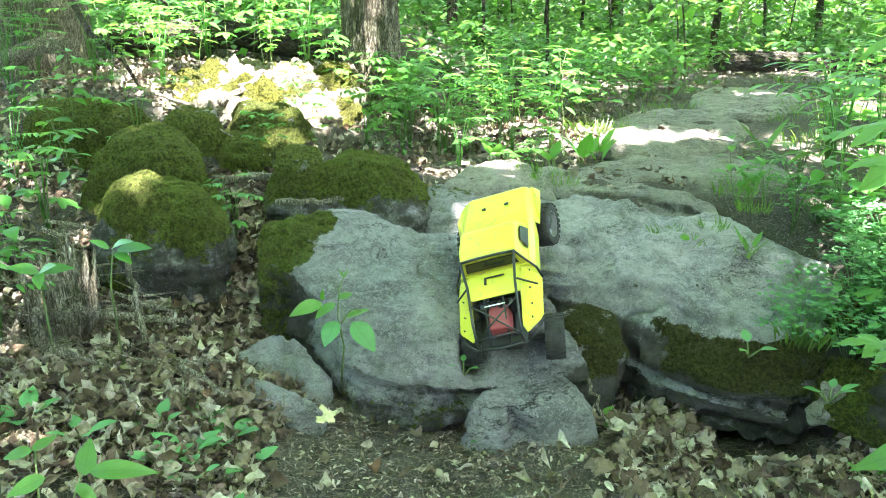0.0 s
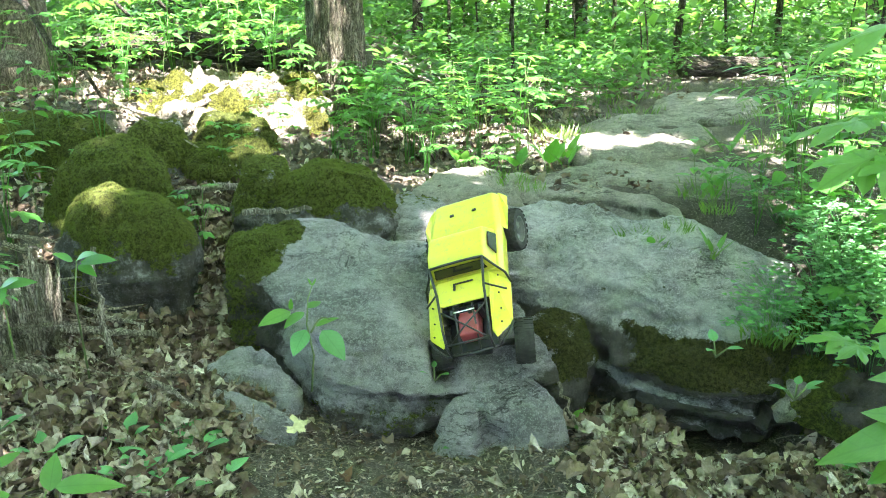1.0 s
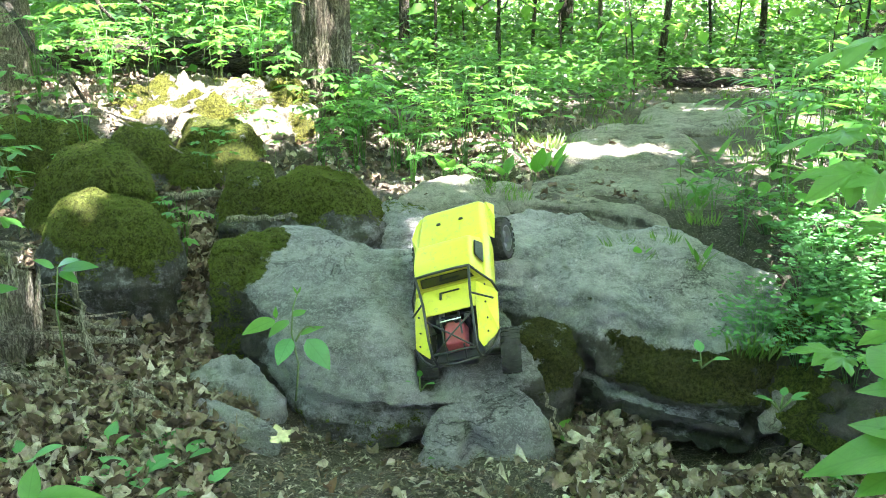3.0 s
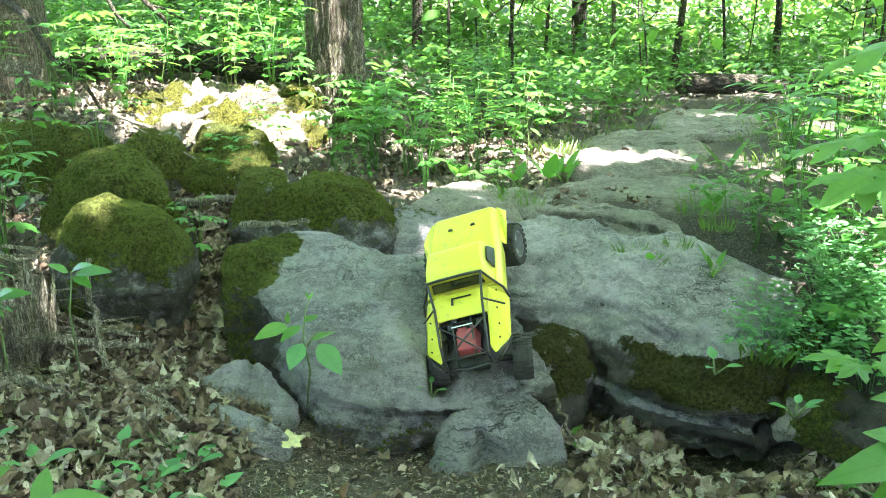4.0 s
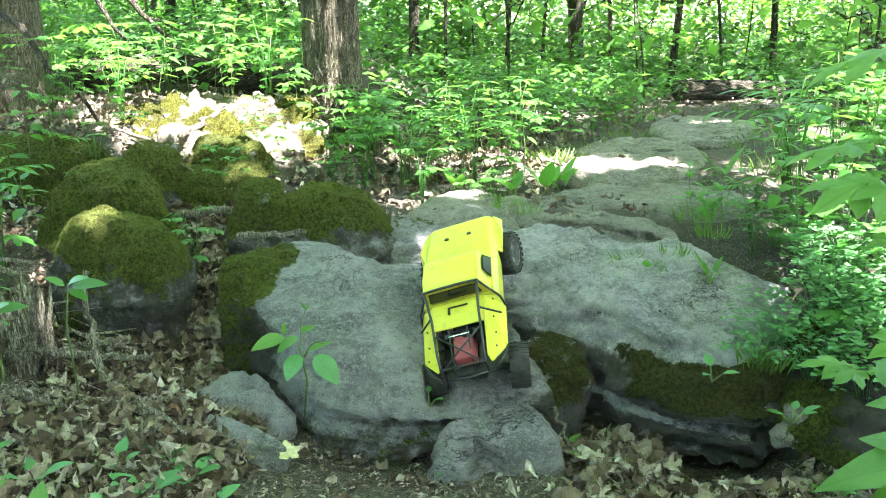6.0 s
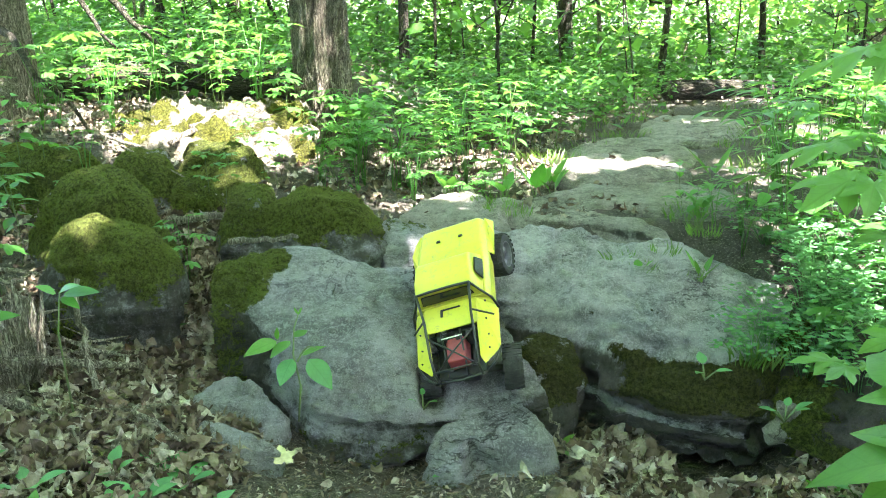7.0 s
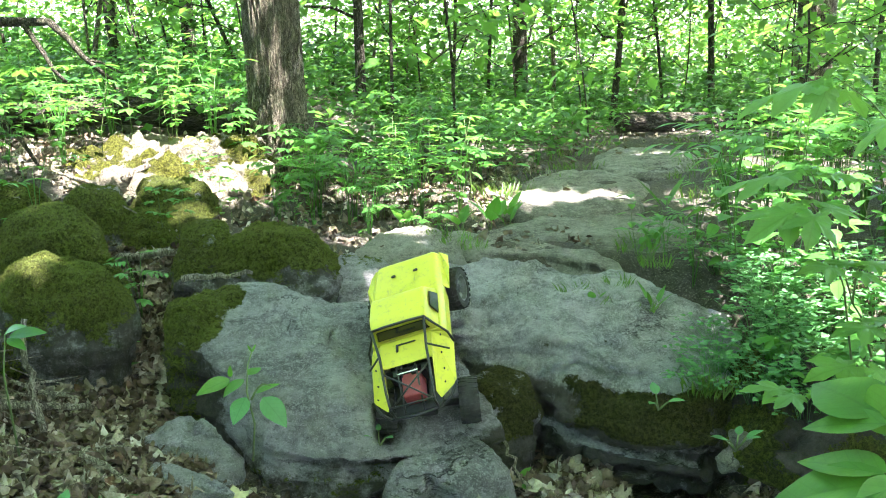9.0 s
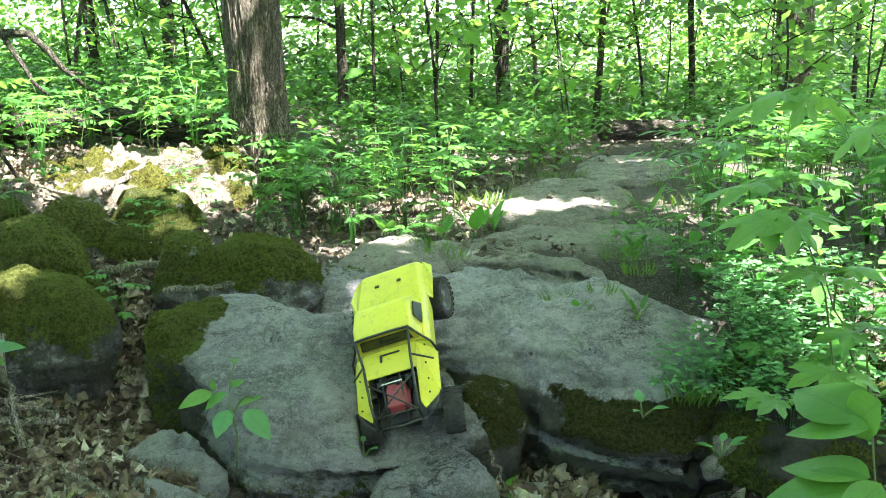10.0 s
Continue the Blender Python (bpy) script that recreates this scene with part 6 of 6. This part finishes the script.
def tyre_mesh(radius=0.059, width=0.044, lugs=22):
    prof = [(-0.5, 0.62), (-0.52, 0.78), (-0.47, 0.91), (-0.34, 0.965), (0.0, 0.975), (0.34, 0.965), (0.47, 0.91), (0.52, 0.78), (0.5, 0.62), (0.3, 0.58), (-0.3, 0.58)]
    n = 66
    verts = [((px * width), pr * radius * math.cos(2 * math.pi * j / n), pr * radius * math.sin(2 * math.pi * j / n)) for j in range(n) for px, pr in prof]
    m = len(prof)
    faces = [(j * m + i, j * m + (i + 1) % m, ((j + 1) % n) * m + (i + 1) % m, ((j + 1) % n) * m + i) for j in range(n) for i in range(m)]
    pieces = [(verts, faces)]
    for j in range(lugs):
        for s, sh in ((-1, 0.0), (1, 0.5)):
            a0 = 2 * math.pi * (j + sh) / lugs
            da = 2 * math.pi / lugs * 0.3
            for x0, x1, skew in ((0.03, 0.27, 0.25), (0.30, 0.53, 0.0)):
                c = []
                for x in (x0, x1):
                    for r in (0.93 if x1 > 0.5 and x == x1 else 0.955, 1.0 if x < 0.5 else 0.955):
                        for d in (-1, 1):
                            a = a0 + d * da + skew * da * (x - x0) * 4
                            c.append((s * x * width, r * radius * math.cos(a), r * radius * math.sin(a)))
                pieces.append((c, [(2, 3, 7, 6), (0, 1, 3, 2), (4, 6, 7, 5), (0, 2, 6, 4), (1, 5, 7, 3)]))
    return joined(pieces)


def wheel(truck, place):
    ob = part("wheel", mesh_of("hub", *tube([(-0.012, 0, 0), (0.012, 0, 0)], [0.012, 0.012], 12), BLACK), None, truck)
    ob.matrix_local = place
    part("tyre", TYRE, None, ob, "knobbly black rubber tyre")
    part("rim", RIM, None, ob, "satin metal rim")
    return ob


def rim_mesh():
    n, verts, faces = 30, [], []
    prof = [(-0.021, 0.60), (-0.021, 0.54), (-0.010, 0.50), (-0.006, 0.20), (0.006, 0.20), (0.010, 0.50), (0.021, 0.54), (0.021, 0.60)]
    for j in range(n):
        a = 2 * math.pi * j / n
        dip = 0.006 if j % 6 < 3 else 0.0
        for k, (x, r) in enumerate(prof):
            xx = x + (dip if k == 2 else -dip if k == 5 else 0)
            verts.append((xx, r * 0.062 * math.cos(a), r * 0.062 * math.sin(a)))
    m = len(prof)
    for j in range(n):
        for i in range(m - 1):
            k = (j + 1) % n
            faces.append((j * m + i, j * m + i + 1, k * m + i + 1, k * m + i))
    return verts, faces


TYRE = mesh_of("tyre", *tyre_mesh(), RUBBER, smooth=False)
RIM = mesh_of("rim", *rim_mesh(), CHROME, smooth=False)


def crawler(m):
    """Local axes: x to its right, y ahead, z up, from the middle between the axles at their height."""
    car = empty("rock_crawler", Matrix(), "yellow radio-controlled pickup crawler with black roll cage climbing the rock", "toy truck")
    # cab and bonnet
    lower = hull([[(-0.094, -0.055, 0.045), (0.094, -0.055, 0.045), (0.096, -0.055, 0.085), (0.088, -0.055, 0.108), (-0.088, -0.055, 0.108), (-0.096, -0.055, 0.085)],
                  [(-0.094, 0.085, 0.045), (0.094, 0.085, 0.045), (0.096, 0.085, 0.085), (0.086, 0.085, 0.108), (-0.086, 0.085, 0.108), (-0.096, 0.085, 0.085)],
                  [(-0.090, 0.130, 0.070), (0.090, 0.130, 0.070), (0.094, 0.130, 0.088), (0.082, 0.130, 0.106), (-0.082, 0.130, 0.106), (-0.094, 0.130, 0.088)],
                  [(-0.086, 0.225, 0.066), (0.086, 0.225, 0.066), (0.088, 0.225, 0.080), (0.076, 0.225, 0.094), (-0.076, 0.225, 0.094), (-0.088, 0.225, 0.080)],
                  [(-0.080, 0.240, 0.060), (0.080, 0.240, 0.060), (0.082, 0.240, 0.070), (0.070, 0.240, 0.082), (-0.070, 0.240, 0.082), (-0.082, 0.240, 0.070)]], 0.005)
    part("body", lower, PAINT, car)
    roof_part = hull([[(-0.084, -0.052, 0.104), (0.084, -0.052, 0.104), (0.068, -0.050, 0.163), (-0.068, -0.050, 0.163)],
                      [(-0.084, -0.030, 0.104), (0.084, -0.030, 0.104), (0.070, -0.020, 0.170), (-0.070, -0.020, 0.170)],
                      [(-0.084, 0.050, 0.104), (0.084, 0.050, 0.104), (0.068, 0.036, 0.166), (-0.068, 0.036, 0.166)],
                      [(-0.082, 0.084, 0.102), (0.082, 0.084, 0.102), (0.067, 0.050, 0.161), (-0.067, 0.050, 0.161)]], 0.006)
    part("cab", roof_part, PAINT, car)
    # Dark panel in place of the shaded opening at the cab's back.
    part("rear_window", slabbed([(-0.066, -0.055, 0.122), (0.066, -0.055, 0.122), (0.058, -0.0535, 0.156), (-0.058, -0.0535, 0.156)], 0.003), DARK_WINDOW, car, "dark panel standing in for the shaded rear window opening")
    part("windscreen", slabbed([(-0.064, 0.0755, 0.114), (-0.056, 0.0525, 0.152), (0.056, 0.0525, 0.152), (0.064, 0.0755, 0.114)], 0.004), DARK_WINDOW, car, "dark windscreen")
    for s in (-1, 1):
        pts = [(s * 0.0845, -0.012, 0.112), (s * 0.0845, 0.056, 0.112), (s * 0.0755, 0.038, 0.150), (s * 0.0755, -0.010, 0.150)]
        part("side_window", slabbed(pts if s > 0 else pts[::-1], 0.003), DARK_WINDOW, car, "dark side window")
        fl = [(s * 0.088, 0.10, 0.098), (s * 0.088, 0.235, 0.080), (s * 0.108, 0.225, 0.066), (s * 0.112, 0.165, 0.080), (s * 0.106, 0.10, 0.070)]
        part("fender", slabbed(fl if s > 0 else fl[::-1], 0.003), PAINT, car)
        # bed sides, tapering to the tail
        wing = [(s * 0.064, -0.062, 0.112), (s * 0.062, -0.135, 0.108), (s * 0.058, -0.220, 0.082), (s * 0.066, -0.236, 0.072), (s * 0.103, -0.195, 0.066), (s * 0.106, -0.075, 0.074), (s * 0.092, -0.062, 0.100)]
        part("bed_panel", slabbed(wing if s < 0 else wing[::-1], 0.003), PAINT, car)
        for y in (-0.07, -0.125, -0.165, -0.205):
            part("rivet", mesh_of("rivet", *tube([(s * 0.082, y, 0.098 - (0.012 if y < -0.15 else 0.0)), (s * 0.083, y, 0.102 - (0.012 if y < -0.15 else 0.0))], [0.0022, 0.0018], 8), BLACK), None, car)
        part("bonnet_vent", slabbed([(s * 0.030 - 0.006, 0.165, 0.104), (s * 0.030 + 0.006, 0.165, 0.104), (s * 0.030 + 0.005, 0.173, 0.103), (s * 0.030 - 0.005, 0.173, 0.103)], 0.004, 0.001), BLACK, car, "small black bonnet vent")
        # roll cage
        pipe(car, "cage_tube", [(s * 0.066, -0.054, 0.166), (s * 0.058, -0.12, 0.135), (s * 0.056, -0.205, 0.104), (s * 0.053, -0.244, 0.085), (s * 0.052, -0.249, 0.055)], 0.0032)
        pipe(car, "cage_brace", [(s * 0.058, -0.115, 0.137), (s * 0.100, -0.115, 0.094)], 0.0026)
        pipe(car, "cage_brace", [(s * 0.066, -0.054, 0.166), (s * 0.078, -0.056, 0.135), (s * 0.100, -0.066, 0.100), (s * 0.106, -0.08, 0.072)], 0.0030)
        pipe(car, "bumper_side", [(s * 0.104, -0.195, 0.068), (s * 0.086, -0.228, 0.060), (s * 0.062, -0.249, 0.054)], 0.0032)
        pipe(car, "cross_brace", [(s * 0.056, -0.160, 0.120), (0, -0.202, 0.104), (-s * 0.050, -0.240, 0.085)], 0.0022)
        pipe(car, "chassis_rail", [(s * 0.030, -0.215, 0.040), (s * 0.034, -0.05, 0.036), (s * 0.034, 0.10, 0.036), (s * 0.028, 0.215, 0.040)], 0.0075, BLACK)
        for y0 in (-0.155, 0.155):
            pipe(car, "shock", [(s * 0.060, y0 * 0.95, 0.008), (s * 0.046, y0 * 0.72, 0.085)], 0.0075, BLACK, "black coil-over shock")
            pipe(car, "link", [(s * 0.050, y0 * 0.95, -0.004), (s * 0.028, y0 * 0.25, 0.020)], 0.0035, STEEL)
    part("bed_floor", slabbed([(-0.066, -0.062, 0.112), (-0.064, -0.138, 0.108), (0.064, -0.138, 0.108), (0.066, -0.062, 0.112)], 0.003), PAINT, car)
    part("bed_hook", slabbed([(-0.020, -0.082, 0.1155), (-0.020, -0.078, 0.1155), (0.026, -0.078, 0.1155), (0.026, -0.082, 0.1155)][::-1], 0.004, 0.001), BLACK, car, "black bar on the bed")
    part("bed_hook", slabbed([(-0.024, -0.100, 0.115), (-0.024, -0.078, 0.1155), (-0.018, -0.078, 0.1155), (-0.018, -0.100, 0.115)][::-1], 0.004, 0.001), BLACK, car)
    pipe(car, "roof_bar", [(-0.068, -0.054, 0.165), (-0.03, -0.055, 0.169), (0.03, -0.055, 0.169), (0.068, -0.054, 0.165)], 0.0036)
    pipe(car, "rear_bumper", [(-0.064, -0.248, 0.054), (0, -0.252, 0.052), (0.064, -0.248, 0.054)], 0.0036)
    pipe(car, "tail_bar", [(-0.054, -0.240, 0.088), (0.054, -0.240, 0.088)], 0.0024)
    for x in (-0.028, 0.018):
        pipe(car, "tail_strut", [(x, -0.14, 0.106), (x, -0.245, 0.054)], 0.0024)
    part("tray", slabbed([(-0.060, -0.135, 0.030), (-0.058, -0.236, 0.030), (0.058, -0.236, 0.030), (0.060, -0.135, 0.030)], 0.012), BLACK, car, "black inner tray")
    part("tray_wall", slabbed([(-0.058, -0.141, 0.030), (0.058, -0.141, 0.030), (0.058, -0.141, 0.102), (-0.058, -0.141, 0.102)], 0.004), BLACK, car)
    part("battery_cover", hull([[(-0.026, -0.150, 0.045), (0.024, -0.150, 0.045), (0.022, -0.150, 0.090), (-0.024, -0.150, 0.090)], [(-0.026, -0.215, 0.045), (0.024, -0.215, 0.045), (0.022, -0.212, 0.080), (-0.024, -0.212, 0.080)]], 0.006), RED, car, "red cover in the rear bay")
    for x in (-0.036, -0.024, 0.008, 0.034):
        part("bay_block", hull([[(x - 0.005, -0.146, 0.060), (x + 0.005, -0.146, 0.060), (x + 0.005, -0.146, 0.100), (x - 0.005, -0.146, 0.100)], [(x - 0.005, -0.162, 0.060), (x + 0.005, -0.162, 0.060), (x + 0.005, -0.158, 0.096), (x - 0.005, -0.158, 0.096)]], 0.002), BLACK, car)
    part("mark_strip", slabbed([(-0.030, -0.1535, 0.1005), (0.022, -0.1535, 0.1005), (0.022, -0.1565, 0.0995), (-0.030, -0.1565, 0.0995)][::-1], 0.0012, 0.0003), WHITE, car, "thin white strip")
    part("skid_plate", hull([[(-0.040, -0.09, 0.014), (0.040, -0.09, 0.014), (0.040, -0.09, 0.040), (-0.040, -0.09, 0.040)], [(-0.040, 0.09, 0.014), (0.040, 0.09, 0.014), (0.040, 0.09, 0.040), (-0.040, 0.09, 0.040)]], 0.006), BLACK, car)
    # the rear axle swings level while the body leans
    for y, drop, swing in ((-0.178, -0.022, 15), (0.158, 0.0, 0)):
        tilt = pose(0, y, drop, 0, swing, 0)
        axle = pipe(car, "axle", [(-0.09, 0, 0), (-0.02, 0, 0), (0.02, 0, 0), (0.09, 0, 0)], 0.009, BLACK)
        axle.matrix_local = tilt
        diff = part("diff", hull([[(-0.022, -0.022, -0.02), (0.022, -0.022, -0.02), (0.02, -0.022, 0.02), (-0.02, -0.022, 0.02)], [(-0.022, 0.022, -0.02), (0.022, 0.022, -0.02), (0.02, 0.022, 0.02), (-0.02, 0.022, 0.02)]], 0.008), BLACK, car)
        diff.matrix_local = tilt
        for s in (-1, 1):
            wheel(car, tilt @ pose(s * 0.098, 0, 0, 0, 0, -10 if y > 0 else 0))
    car.matrix_basis = m
    return car


crawler(pose(0.192, 2.29, 0.428) @ pose(0, 0, 0, 0, 0, -1) @ pose(0, 0, 0, 33, 0, 0) @ pose(0, 0, 0, 0, -22, 0) @ Matrix.Diagonal((1.17, 1.09, 1.10, 1)))
